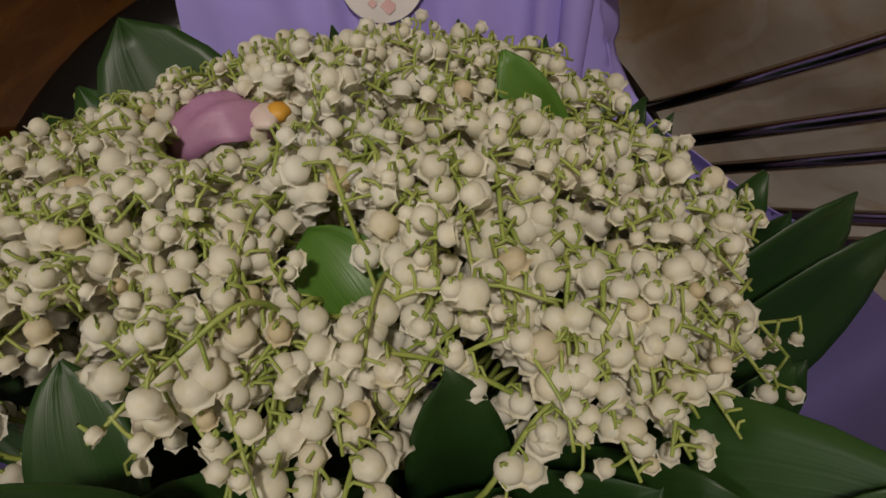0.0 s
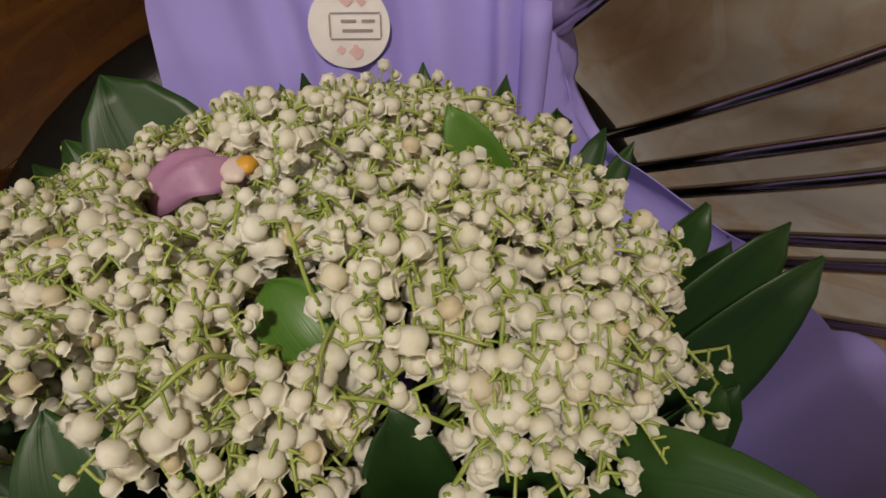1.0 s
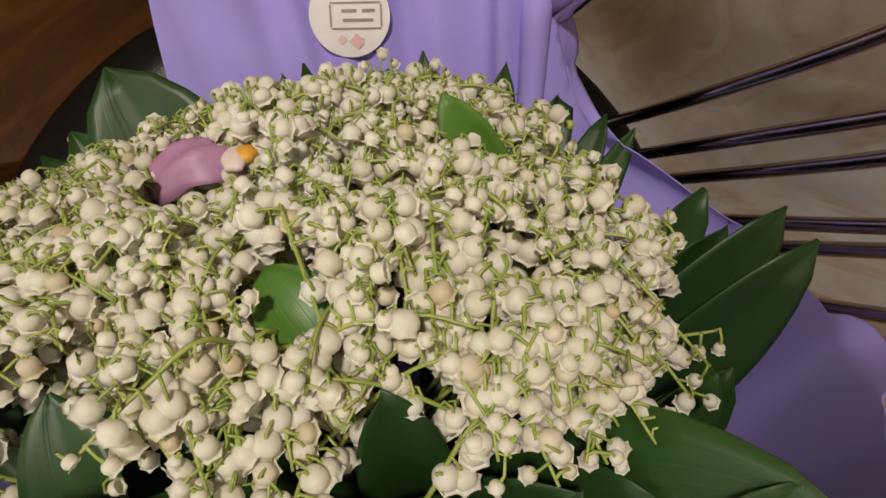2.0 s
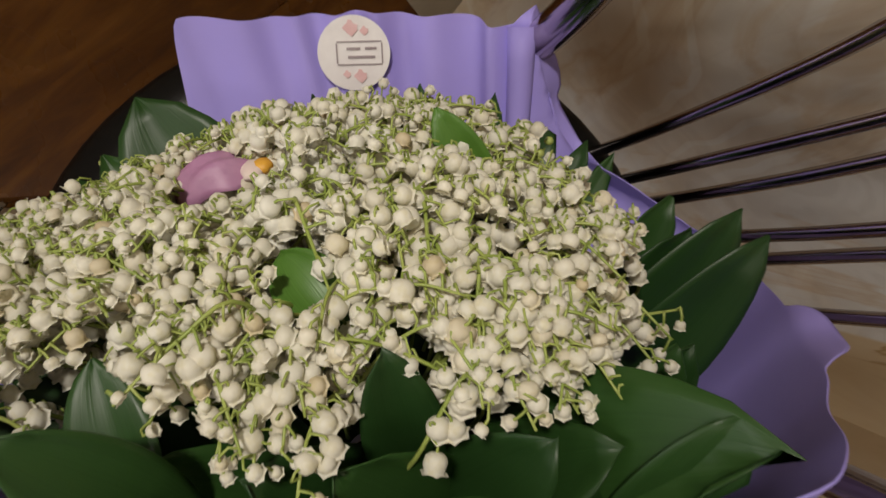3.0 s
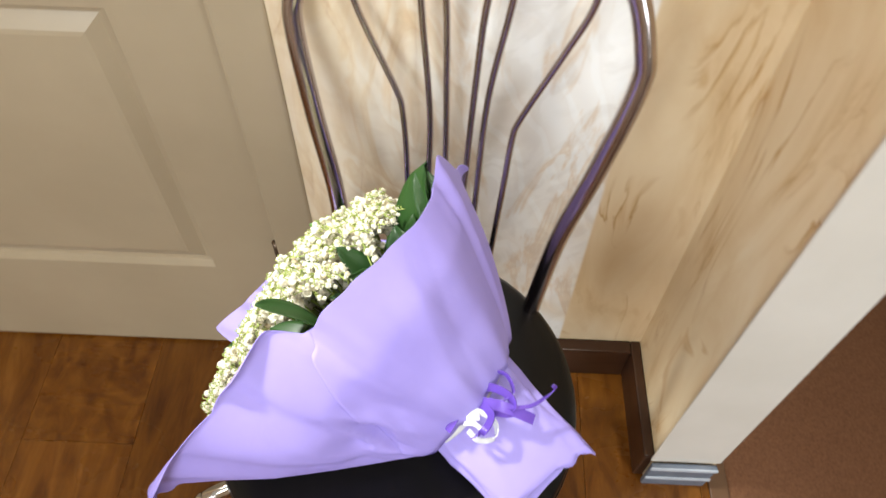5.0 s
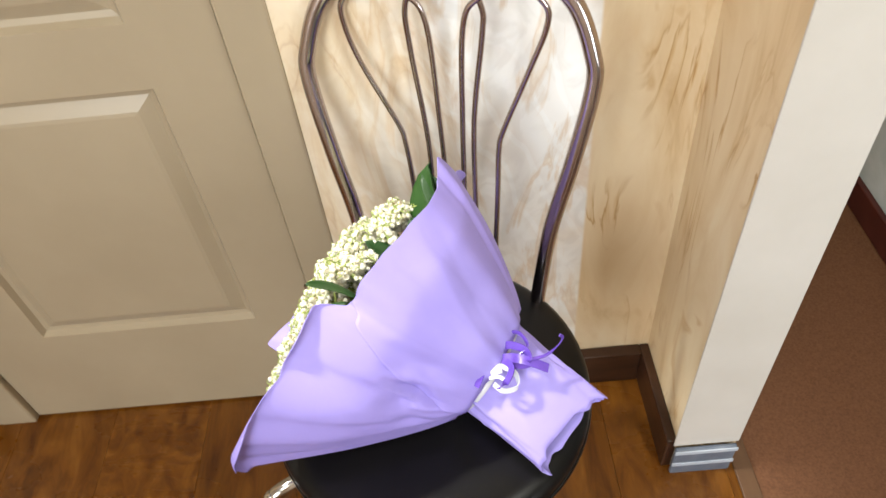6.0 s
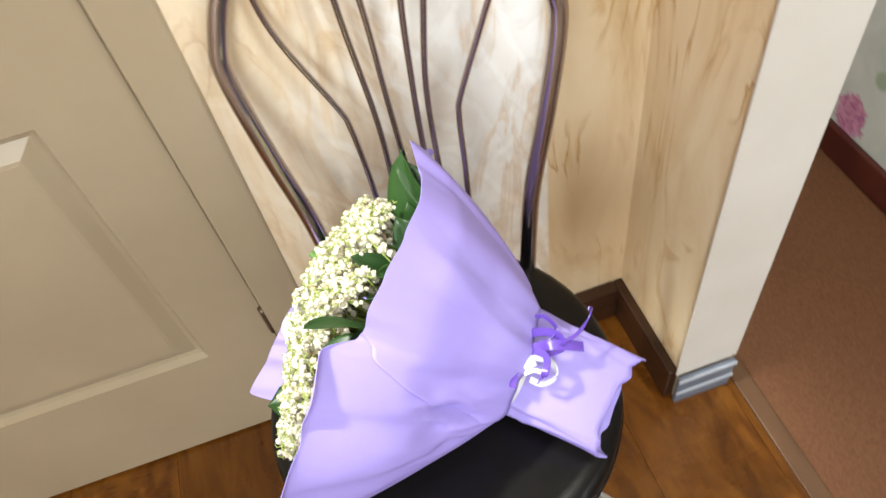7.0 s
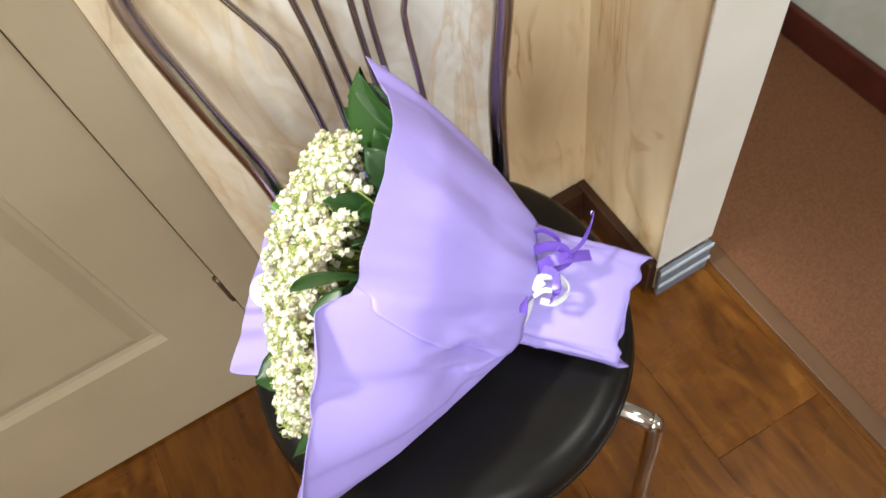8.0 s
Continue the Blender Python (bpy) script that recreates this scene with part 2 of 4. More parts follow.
STRIP = varied("threshold_brown", (0.10, 0.050, 0.025), (0.15, 0.08, 0.04), 20, 0.4, stretch=(1, 0.2, 1))
VINYL = varied("black_vinyl", (0.0045, 0.0042, 0.0042), (0.008, 0.0075, 0.0072), 8, 0.30, spec=0.20, bump_scale=520, bump_by=0.12)
METAL = varied("bronze_chrome", (0.46, 0.41, 0.41), (0.56, 0.50, 0.50), 12, 0.16, 1.0)
CHROME = varied("chrome", (0.42, 0.40, 0.385), (0.50, 0.48, 0.46), 12, 0.12, 1.0)
STEM = varied("stalk_green", (0.20, 0.27, 0.045), (0.36, 0.41, 0.11), 90, 0.45)
LEAF = leaf_green("broad_leaf", (0.017, 0.050, 0.011), (0.030, 0.080, 0.016))
LEAF_PALE = leaf_green("young_leaf", (0.060, 0.15, 0.018), (0.08, 0.18, 0.024))
BUD = varied("green_bud", (0.30, 0.36, 0.08), (0.45, 0.50, 0.16), 90, 0.5)
RIBBON_WHITE = varied("white_satin", (0.72, 0.74, 0.78), (0.80, 0.81, 0.84), 30, 0.22)
RIBBON_VIOLET = varied("violet_satin", (0.11, 0.055, 0.40), (0.17, 0.09, 0.52), 30, 0.2)
SEAL_WHITE = varied("sticker_white", (0.70, 0.66, 0.66), (0.80, 0.77, 0.76), 70, 0.25)
SEAL_PINK = varied("sticker_pink", (0.66, 0.40, 0.40), (0.74, 0.52, 0.52), 90, 0.3)
SEAL_GREY = varied("sticker_grey", (0.25, 0.20, 0.21), (0.33, 0.27, 0.28), 60, 0.4)
ORCHID = varied("orchid_pink", (0.35, 0.16, 0.30), (0.44, 0.24, 0.38), 80, 0.5, bump_scale=300)
ORCHID_PALE = varied("orchid_pale", (0.66, 0.52, 0.50), (0.74, 0.64, 0.58), 80, 0.5)
ORCHID_YELLOW = varied("orchid_yellow", (0.62, 0.30, 0.03), (0.72, 0.42, 0.06), 80, 0.5)
HINGE = varied("hinge_brown", (0.09, 0.06, 0.04), (0.16, 0.11, 0.07), 60, 0.4, 0.6)
GLASS = varied("window_white", (0.74, 0.74, 0.74), (0.78, 0.78, 0.78), 5, 0.4)

# ---- mesh helpers ----


def part(name, bm, mat, parent=None, label="", smooth=True):
    me = bpy.data.meshes.new(name)
    for f in bm.faces:
        f.smooth = smooth
    bm.to_mesh(me)
    bm.free()
    for one in mat if isinstance(mat, (list, tuple)) else (mat,):
        me.materials.append(one)
    ob = new(name, me)
    if parent is not None:
        ob.parent = parent
        ob.matrix_parent_inverse = Matrix.Translation(-parent.location) if parent.type == "EMPTY" else Matrix.Identity(4)
    if label:
        ob["label"] = label
    return ob


def thing(name, at, label, category, group="", kind=""):
    ob = new(name)
    ob.location = at
    ob.empty_display_size = 0.05
    return tagged(ob, label, category, group, kind)


def box(bm, lo, hi, bevel=0.0):
    made = bmesh.ops.create_cube(bm, size=1.0)["verts"]
    for v in made:
        v.co = [lo[i] + (v.co[i] + 0.5) * (hi[i] - lo[i]) for i in range(3)]
    if bevel:
        edges = list({e for v in made for e in v.link_edges})
        bmesh.ops.bevel(bm, geom=edges, offset=bevel, segments=2, affect="EDGES", profile=0.5)
    return bm


def boxes(*items, bevel=0.0):
    bm = bmesh.new()
    for lo, hi in items:
        box(bm, lo, hi, bevel)
    return bm


def smooth_path(points, steps=6):
    """A soft line through a few points."""
    p = [Vector(q) for q in points]
    p = [p[0] * 2 - p[1], *p, p[-1] * 2 - p[-2]]
    out = []
    for i in range(1, len(p) - 2):
        for k in range(steps):
            t = k / steps
            out.append(0.5 * (2 * p[i] + (p[i + 1] - p[i - 1]) * t + (2 * p[i - 1] - 5 * p[i] + 4 * p[i + 1] - p[i + 2]) * t * t + (3 * p[i] - p[i - 1] - 3 * p[i + 1] + p[i + 2]) * t**3))
    out.append(p[-2])
    return out


def tube(bm, path, radius, sides=10, flat=1.0, cap=True, closed=False):
    """A round bar along a path; radius may be a list."""
    rings, n = [], len(path)
    up = Vector((0.13, 0.21, 0.97))
    for i, p in enumerate(path):
        a = path[(i + 1) % n] if closed else path[min(i + 1, n - 1)]
        b = path[i - 1] if (closed or i) else path[0]
        d = (a - b).normalized()
        side = d.cross(up)
        if side.length < 1e-4:
            side = d.cross(Vector((1, 0, 0)))
        side.normalize()
        other = side.cross(d)
        up = other
        r = radius[i] if isinstance(radius, (list, tuple)) else radius
        rings.append([bm.verts.new(p + (side * math.cos(q) + other * math.sin(q) * flat) * r) for q in (2 * math.pi * k / sides for k in range(sides))])
    for i in range(n if closed else n - 1):
        a, b = rings[i], rings[(i + 1) % n]
        for k in range(sides):
            bm.faces.new((a[k], a[(k + 1) % sides], b[(k + 1) % sides], b[k]))
    if cap and not closed:
        bm.faces.new(rings[0][::-1])
        bm.faces.new(rings[-1])
    return bm


def ribbon(bm, path, width, across, thick=0.0006):
    """A flat band along a path."""
    rows = []
    for i, p in enumerate(path):
        d = (path[min(i + 1, len(path) - 1)] - path[max(i - 1, 0)]).normalized()
        w = (across - d * across.dot(d)).normalized()
        n = d.cross(w) * thick
        rows.append([bm.verts.new(q) for q in (p - w * width / 2 - n, p + w * width / 2 - n, p + w * width / 2 + n, p - w * width / 2 + n)])
    for a, b in zip(rows, rows[1:]):
        for k in range(4):
            bm.faces.new((a[k], a[(k + 1) % 4], b[(k + 1) % 4], b[k]))
    bm.faces.new(rows[0][::-1])
    bm.faces.new(rows[-1])
    return bm


# ---- the room ----
WALL_Y, DOOR_Y, TOP = 0.022, 0.031, 2.5
DOOR_L, DOOR_R = -1.205, -0.588

tagged(part("wall_back", boxes(((-2.2, WALL_Y, 0), (DOOR_L - 0.03, 0.14, TOP)), ((DOOR_R + 0.03, WALL_Y, 0), (0.012, 0.14, TOP)), ((DOOR_L - 0.03, WALL_Y, 2.06), (DOOR_R + 0.03, 0.14, TOP))), PAPER_WALL, smooth=False), "wall papered in tan wood grain with a pale marbled strip", "wall", kind="structure")
tagged(part("wall_stub", boxes(((0.012, -0.186, 0), (0.112, 1.6, TOP))), PAPER_WALL, smooth=False), "short projecting wall papered in tan wood grain", "wall", kind="structure")
tagged(part("trim", boxes(((0.004, -0.190, 0.084), (0.114, -0.1865, TOP)), bevel=0.001), WHITE_PAINT, smooth=False), "white painted end face of the projecting wall", "wall trim", kind="structure")
tagged(part("wall_left", boxes(((-2.32, -2.9, 0), (-2.2, 0.14, TOP))), PLAIN_WALL, smooth=False), "plain tan wall", "wall", kind="structure")
tagged(part("wall_front", boxes(((-2.32, -3.02, 0), (-2.19, -2.9, TOP)), ((-1.0, -3.02, 0), (0.72, -2.9, TOP)), ((-2.19, -3.02, 0), (-1.0, -2.9, 0.9)), ((-2.19, -3.02, 2.15), (-1.0, -2.9, TOP))), PLAIN_WALL, smooth=False), "plain tan wall", "wall", kind="structure")
tagged(part("wall_right", boxes(((0.012, -2.9, 0), (0.112, -1.0, TOP)), ((0.012, -1.0, 2.1), (0.112, -0.19, TOP))), PLAIN_WALL, smooth=False), "plain tan wall with an opening", "wall", kind="structure")
tagged(part("wall_corridor", boxes(((0.598, -0.84, 0), (0.72, 1.72, TOP)), ((0.598, -2.9, 0), (0.72, -1.66, TOP)), ((0.598, -1.66, 2.05), (0.72, -0.84, TOP))), FLORAL, smooth=False), "wall papered with pale green and pink roses", "wall", kind="structure")
tagged(part("wall_corridor_end", boxes(((0.112, 1.6, 0), (0.598, 1.72, TOP))), FLORAL, smooth=False), "wall papered with pale green and pink roses", "wall", kind="structure")
tagged(part("wall_side_room", boxes(((2.4, -3.02, 0), (2.5, 0.0, TOP)), ((0.72, -3.02, 0), (1.2, -2.9, TOP)), ((1.2, -3.02, 0), (2.0, -2.9, 0.9)), ((1.2, -3.02, 2.1), (2.0, -2.9, TOP)), ((2.0, -3.02, 0), (2.4, -2.9, TOP)), ((0.72, -0.1, 0), (2.4, 0.0, TOP))), PLAIN_WALL, smooth=False), "plain tan walls of the next room", "wall", kind="structure")
tagged(part("ceiling", boxes(((-2.32, -3.02, TOP), (2.5, 1.72, TOP + 0.1))), CEILING, smooth=False), "plain white ceiling", "ceiling", kind="structure")

# skirtings
def skirting(name, lo, hi, mat, label):
    return tagged(part(name, boxes((lo, hi), bevel=0.003), mat, smooth=False), label, "skirting board", kind="structure")


skirting("baseboard", (DOOR_R + 0.068, -0.002, 0.0), (-0.006, WALL_Y - 0.0005, 0.088), SKIRT_BROWN, "dark brown glossy skirting along the papered wall")
skirting("baseboard", (-0.006, -0.184, 0.0), (0.0115, WALL_Y - 0.0005, 0.088), SKIRT_BROWN, "dark brown glossy skirting round the projecting wall")
skirting("baseboard", (-2.19, -0.002, 0.0), (DOOR_L - 0.085, WALL_Y - 0.0005, 0.088), SKIRT_BROWN, "dark brown glossy skirting beside the door")
skirting("baseboard", (0.582, -0.84, 0.0), (0.5975, 1.59, 0.070), SKIRT_RED, "dark red skirting under the floral paper")
grey = skirting("baseboard", (0.006, -0.1995, 0.0), (0.110, -0.1905, 0.082), SKIRT_GREY, "grey skirting with pale stripes")
for z in (0.076, 0.036):
    part("stripe", boxes(((0.005, -0.2015, z - 0.005), (0.111, -0.1990, z + 0.005)), bevel=0.001), SKIRT_PALE, grey, "pale grey stripe", smooth=False)

# door leaf, casing and hinge
door = thing("door_1", (-0.9, DOOR_Y, 0), "closed cream panelled door in a plain casing", "door", kind="structure")


def door_leaf():
    """Stiles and rails with sunk, raised-field panels between them."""
    y0, y1 = DOOR_Y, DOOR_Y + 0.036
    pl, pr = -1.075, -0.695
    rails = [(0.008, 0.255), (0.735, 0.826), (1.32, 1.42), (1.86, 2.03)]
    items = [((DOOR_L, y0, 0.008), (pl, y1, 2.03)), ((pr, y0, 0.008), (DOOR_R, y1, 2.03))]
    items += [((pl, y0, a), (pr, y1, b)) for a, b in rails]
    part("leaf", boxes(*items), DOOR_PAINT, door, smooth=False)
    for (_, lo), (hi, _) in zip(rails, rails[1:]):
        bm = bmesh.new()
        loops = []
        for inset, depth in ((0.0, 0.0), (0.006, 0.010), (0.014, 0.012), (0.034, 0.003), (0.040, 0.002)):
            x0, x1, z0, z1, y = pl + inset, pr - inset, lo + inset, hi - inset, y0 + depth
            loops.append([bm.verts.new(c) for c in ((x0, y, z0), (x1, y, z0), (x1, y, z1), (x0, y, z1))])
        for a, b in zip(loops, loops[1:]):
            for k in range(4):
                bm.faces.new((a[k], a[(k + 1) % 4], b[(k + 1) % 4], b[k]))
        bm.faces.new(loops[-1])
        part("panel", bm, DOOR_PAINT, door, smooth=False)


door_leaf()
for lo, hi in (((DOOR_R + 0.0035, 0.0185, 0), (DOOR_R + 0.066, 0.066, 2.10)), ((DOOR_L - 0.080, 0.0185, 0), (DOOR_L - 0.004, 0.066, 2.10)), ((DOOR_L - 0.004, 0.0185, 2.034), (DOOR_R + 0.004, 0.066, 2.10))):
    part("casing", boxes((lo, hi), bevel=0.004), DOOR_PAINT, door, smooth=False)
part("door_stop", boxes(((DOOR_L - 0.03, 0.0675, 0), (DOOR_R + 0.03, 0.10, 2.06))), HINGE, door, smooth=False)
for z in (0.272, 1.75):
    bm = bmesh.new()
    tube(bm, [Vector((DOOR_R + 0.002, DOOR_Y - 0.004, z + k * 0.0125)) for k in range(6)], [0.0055, 0.006, 0.0055, 0.006, 0.0055, 0.006], 10)
    part("hinge", bm, HINGE, door, "brown metal hinge")

# floors
tagged(part("floor", boxes(((-2.2, -2.9, -0.06), (0.12, 0.13, -0.009))), STRIP, smooth=False), "warm brown laminate floor with long planks", "floor", kind="structure")
floor = scene.objects["floor"]
tagged(part("floor_corridor", boxes(((0.152, -2.9, -0.06), (0.598, 1.6, -0.002)), ((0.598, -2.9, -0.06), (2.4, -0.1, -0.002))), CARPET, smooth=False), "reddish brown speckled carpet", "carpet", kind="structure")
tagged(part("threshold", boxes(((0.120, -2.9, -0.06), (0.152, 1.6, 0.003)), bevel=0.002), STRIP, smooth=False), "flat brown threshold strip between two floors", "threshold", kind="structure")

# unseen lamp bases, two of them for the added lights, and a window frame
for lx, ly, lr in ((-1.32, -0.14, 0.05), (-0.85, -1.75, 0.29), (0.37, -0.95, 0.14)):
    fitting = thing("unseen_lamp_fitting", (lx, ly, TOP), "round white lamp base, added out of view", "lamp", "ceiling lamps")
    bm = bmesh.new()
    tube(bm, [Vector((lx, ly, z)) for z in (TOP - 0.001, TOP - 0.05)], lr, 32)
    part("base", bm, WHITE_PAINT, fitting)
win = thing("window_1", (-1.595, -2.96, 0.9), "white framed window", "window", kind="structure")
for lo, hi in (((-2.185, -2.99, 0.905), (-2.135, -2.95, 2.145)), ((-1.055, -2.99, 0.905), (-1.005, -2.95, 2.145)), ((-2.134, -2.99, 0.905), (-1.056, -2.95, 0.955)), ((-2.134, -2.99, 2.095), (-1.056, -2.95, 2.145)), ((-1.62, -2.985, 0.956), (-1.57, -2.955, 2.094))):
    part("window_frame", boxes((lo, hi), bevel=0.003), GLASS, win, smooth=False)

# ---- the chair ----
CX, CY, SEAT_R, SEAT_Z = -0.379, -0.257, 0.201, 0.460
BACK_X, BACK_Y = -0.3714, -0.2704
CU, CV = Vector((0.976, -0.219, 0)), Vector((0.219, 0.976, 0))


def on_chair(u, v, z):
    return Vector((CX, CY, z)) + CU * u + CV * v


def on_back(u, v, z):
    return Vector((BACK_X, BACK_Y, z)) + CU * u + CV * v


chair = thing("chair", (CX, CY, 0), "black round vinyl seat chair with dark chrome wire back", "chair")


def lathe(bm, profile, centre, seg=64):
    rings = []
    for r, z in profile:
        rings.append([bm.verts.new((centre[0] + r * math.cos(2 * math.pi * k / seg), centre[1] + r * math.sin(2 * math.pi * k / seg), z)) for k in range(seg)])
    for a, b in zip(rings, rings[1:]):
        for k in range(seg):
            bm.faces.new((a[k], a[(k + 1) % seg], b[(k + 1) % seg], b[k]))
    bm.faces.new(rings[0][::-1])
    bm.faces.new(rings[-1])
    return bm


lathe_profile = [(0.150, 0.418), (0.194, 0.420), (0.2005, 0.428), (0.202, 0.440), (0.1995, 0.450), (0.192, 0.4565), (0.176, 0.4600), (0.15, 0.4612), (0.10, 0.4618), (0.04, 0.462)]
part("seat", lathe(bmesh.new(), lathe_profile, (CX, CY)), VINYL, chair, "padded black vinyl seat")
part("seat_pan", lathe(bmesh.new(), [(0.12, 0.404), (0.180, 0.405), (0.184, 0.4175), (0.12, 0.4178)], (CX, CY)), METAL, chair)
bm = bmesh.new()
tube(bm, [Vector((CX + 0.2008 * math.cos(q), CY + 0.2008 * math.sin(q), 0.4275)) for q in (2 * math.pi * k / 72 for k in range(72))], 0.0028, 8, closed=True)
part("piping", bm, VINYL, chair)


def hoop_v(z):
    return 0.1562 + 0.248 * (z - 0.453)


side = [(0.110, 0.399), (0.114, 0.433), (0.116, 0.455), (0.1284, 0.563), (0.1513, 0.661), (0.1685, 0.752), (0.1645, 0.791), (0.142, 0.843), (0.100, 0.877), (0.046, 0.890)]
hoop = [(-u, z) for u, z in side] + [(0.0, 0.893)] + [(u, z) for u, z in reversed(side)]
part("back_hoop", tube(bmesh.new(), smooth_path([on_back(u - 0.003, hoop_v(z), z) for u, z in hoop], 8), 0.0100, 14), METAL, chair, "bent dark chrome tube")


def wire_v(z):
    return 0.1955 + 0.243 * (z - 0.453) - 0.173 * max(0.0, z - 0.669)


left_wire = [(-0.052, 0.424), (-0.0533, 0.492), (-0.0599, 0.590), (-0.0672, 0.650), (-0.0750, 0.677), (-0.1115, 0.762), (-0.1248, 0.814), (-0.1208, 0.841), (-0.090, 0.863), (-0.048, 0.847), (-0.0267, 0.812), (-0.0204, 0.688), (-0.0149, 0.590), (-0.0136, 0.492), (-0.0144, 0.424)]
middle_wire = [(-0.0311, 0.424), (-0.0327, 0.541), (-0.0354, 0.652), (-0.0474, 0.786), (-0.0479, 0.836), (-0.032, 0.868), (-0.004, 0.880), (0.022, 0.868), (0.0385, 0.834), (0.0379, 0.801), (0.0245, 0.689), (0.0245, 0.565), (0.0274, 0.492), (0.0295, 0.424)]
right_wire = [(0.0062, 0.424), (0.0072, 0.492), (0.0100, 0.590), (0.0105, 0.688), (0.0169, 0.812), (0.035, 0.847), (0.076, 0.863), (0.108, 0.841), (0.1101, 0.814), (0.0921, 0.762), (0.0614, 0.679), (0.0555, 0.651), (0.0543, 0.590), (0.0515, 0.492), (0.051, 0.424)]
for loop, push in ((left_wire, 0.0), (middle_wire, 0.004), (right_wire, 0.008)):
    part("back_wire", tube(bmesh.new(), smooth_path([on_back(u, wire_v(z) - push, z) for u, z in loop], 6), 0.0036, 8), METAL, chair, "thin bent dark chrome rod")

for su in (-1, 1):
    # front legs come out from under the seat and bend down and outwards
    path = smooth_path([on_chair(su * 0.10, -0.09, 0.410), on_chair(su * 0.150, -0.135, 0.410), on_chair(su * 0.172, -0.152, 0.402), on_chair(su * 0.178, -0.157, 0.380), on_chair(su * 0.182, -0.160, 0.20), on_chair(su * 0.188, -0.165, 0.008)], 7)
    leg = part("leg", tube(bmesh.new(), path, 0.0095, 12), CHROME, chair, "bright chrome tube leg")
    part("rubber_foot", tube(bmesh.new(), [path[-1] + Vector((0, 0, 0.016)), path[-1] + Vector((0, 0, -0.0075))], 0.013, 12), VINYL, leg, "black rubber foot")
    path = smooth_path([on_chair(su * 0.118, 0.150, 0.412), on_chair(su * 0.120, 0.153, 0.38), on_chair(su * 0.130, 0.165, 0.20), on_chair(su * 0.145, 0.180, 0.008)], 7)
    leg = part("leg", tube(bmesh.new(), path, 0.0105, 12), METAL, chair, "dark chrome tube leg")
    part("rubber_foot", tube(bmesh.new(), [path[-1] + Vector((0, 0, 0.016)), path[-1] + Vector((0, 0, -0.0075))], 0.013, 12), VINYL, leg, "black rubber foot")

# ---- the bouquet ----
WAIST = Vector((-0.300, -0.285, 0.517))
AX = Vector((-0.78854, 0.35934, 0.49908))
B1 = AX.cross(Vector((0, 0, 1))).normalized()
B2 = B1.cross(AX)
rnd = random.Random(7)


def at(a, e1, e2):
    return WAIST + AX * a + B1 * e1 + B2 * e2


def head(a, e1, e2):
    """A place among the flowers, whose middle leans away from the tie's axis."""
    return at(a + 0.001, e1 - 0.013, e2 + 0.015)


def polar(a, r, deg):
    return at(a, r * math.cos(radians(deg)), r * math.sin(radians(deg)))


bouquet = thing("bouquet", (-0.30, -0.285, SEAT_Z), "lily of the valley bouquet in lilac paper lying on the seat", "bouquet")

RIM = [(25, 0.160, 0.141), (41, 0.166, 0.160), (58, 0.174, 0.187), (64, 0.160, 0.176), (70, 0.157, 0.171), (80, 0.157, 0.171), (96, 0.153, 0.178), (110, 0.149, 0.185), (121, 0.142, 0.188), (128, 0.138, 0.184), (132, 0.136, 0.186), (138, 0.140, 0.206), (155, 0.158, 0.202), (172, 0.200, 0.203), (184, 0.216, 0.201), (197, 0.220, 0.192), (207, 0.226, 0.176), (217, 0.206, 0.160), (228, 0.172, 0.150), (246, 0.148, 0.185), (253, 0.160, 0.240), (268, 0.148, 0.232), (284, 0.144, 0.228), (300, 0.150, 0.220), (318, 0.164, 0.211), (332, 0.186, 0.140), (350, 0.176, 0.118), (367, 0.164, 0.126)]


def rim(deg):
    """Radius and height of the paper's edge round the axis."""
    d = (deg - 25) % 360 + 25
    pts = RIM + [(25 + 360, RIM[0][1], RIM[0][2])]
    for (d0, r0, a0), (d1, r1, a1) in zip(pts, pts[1:]):
        if d0 <= d <= d1:
            t = (d - d0) / (d1 - d0)
            t = t * t * (3 - 2 * t)
            return r0 + (r1 - r0) * t, a0 + (a1 - a0) * t
    return RIM[0][1], RIM[0][2]


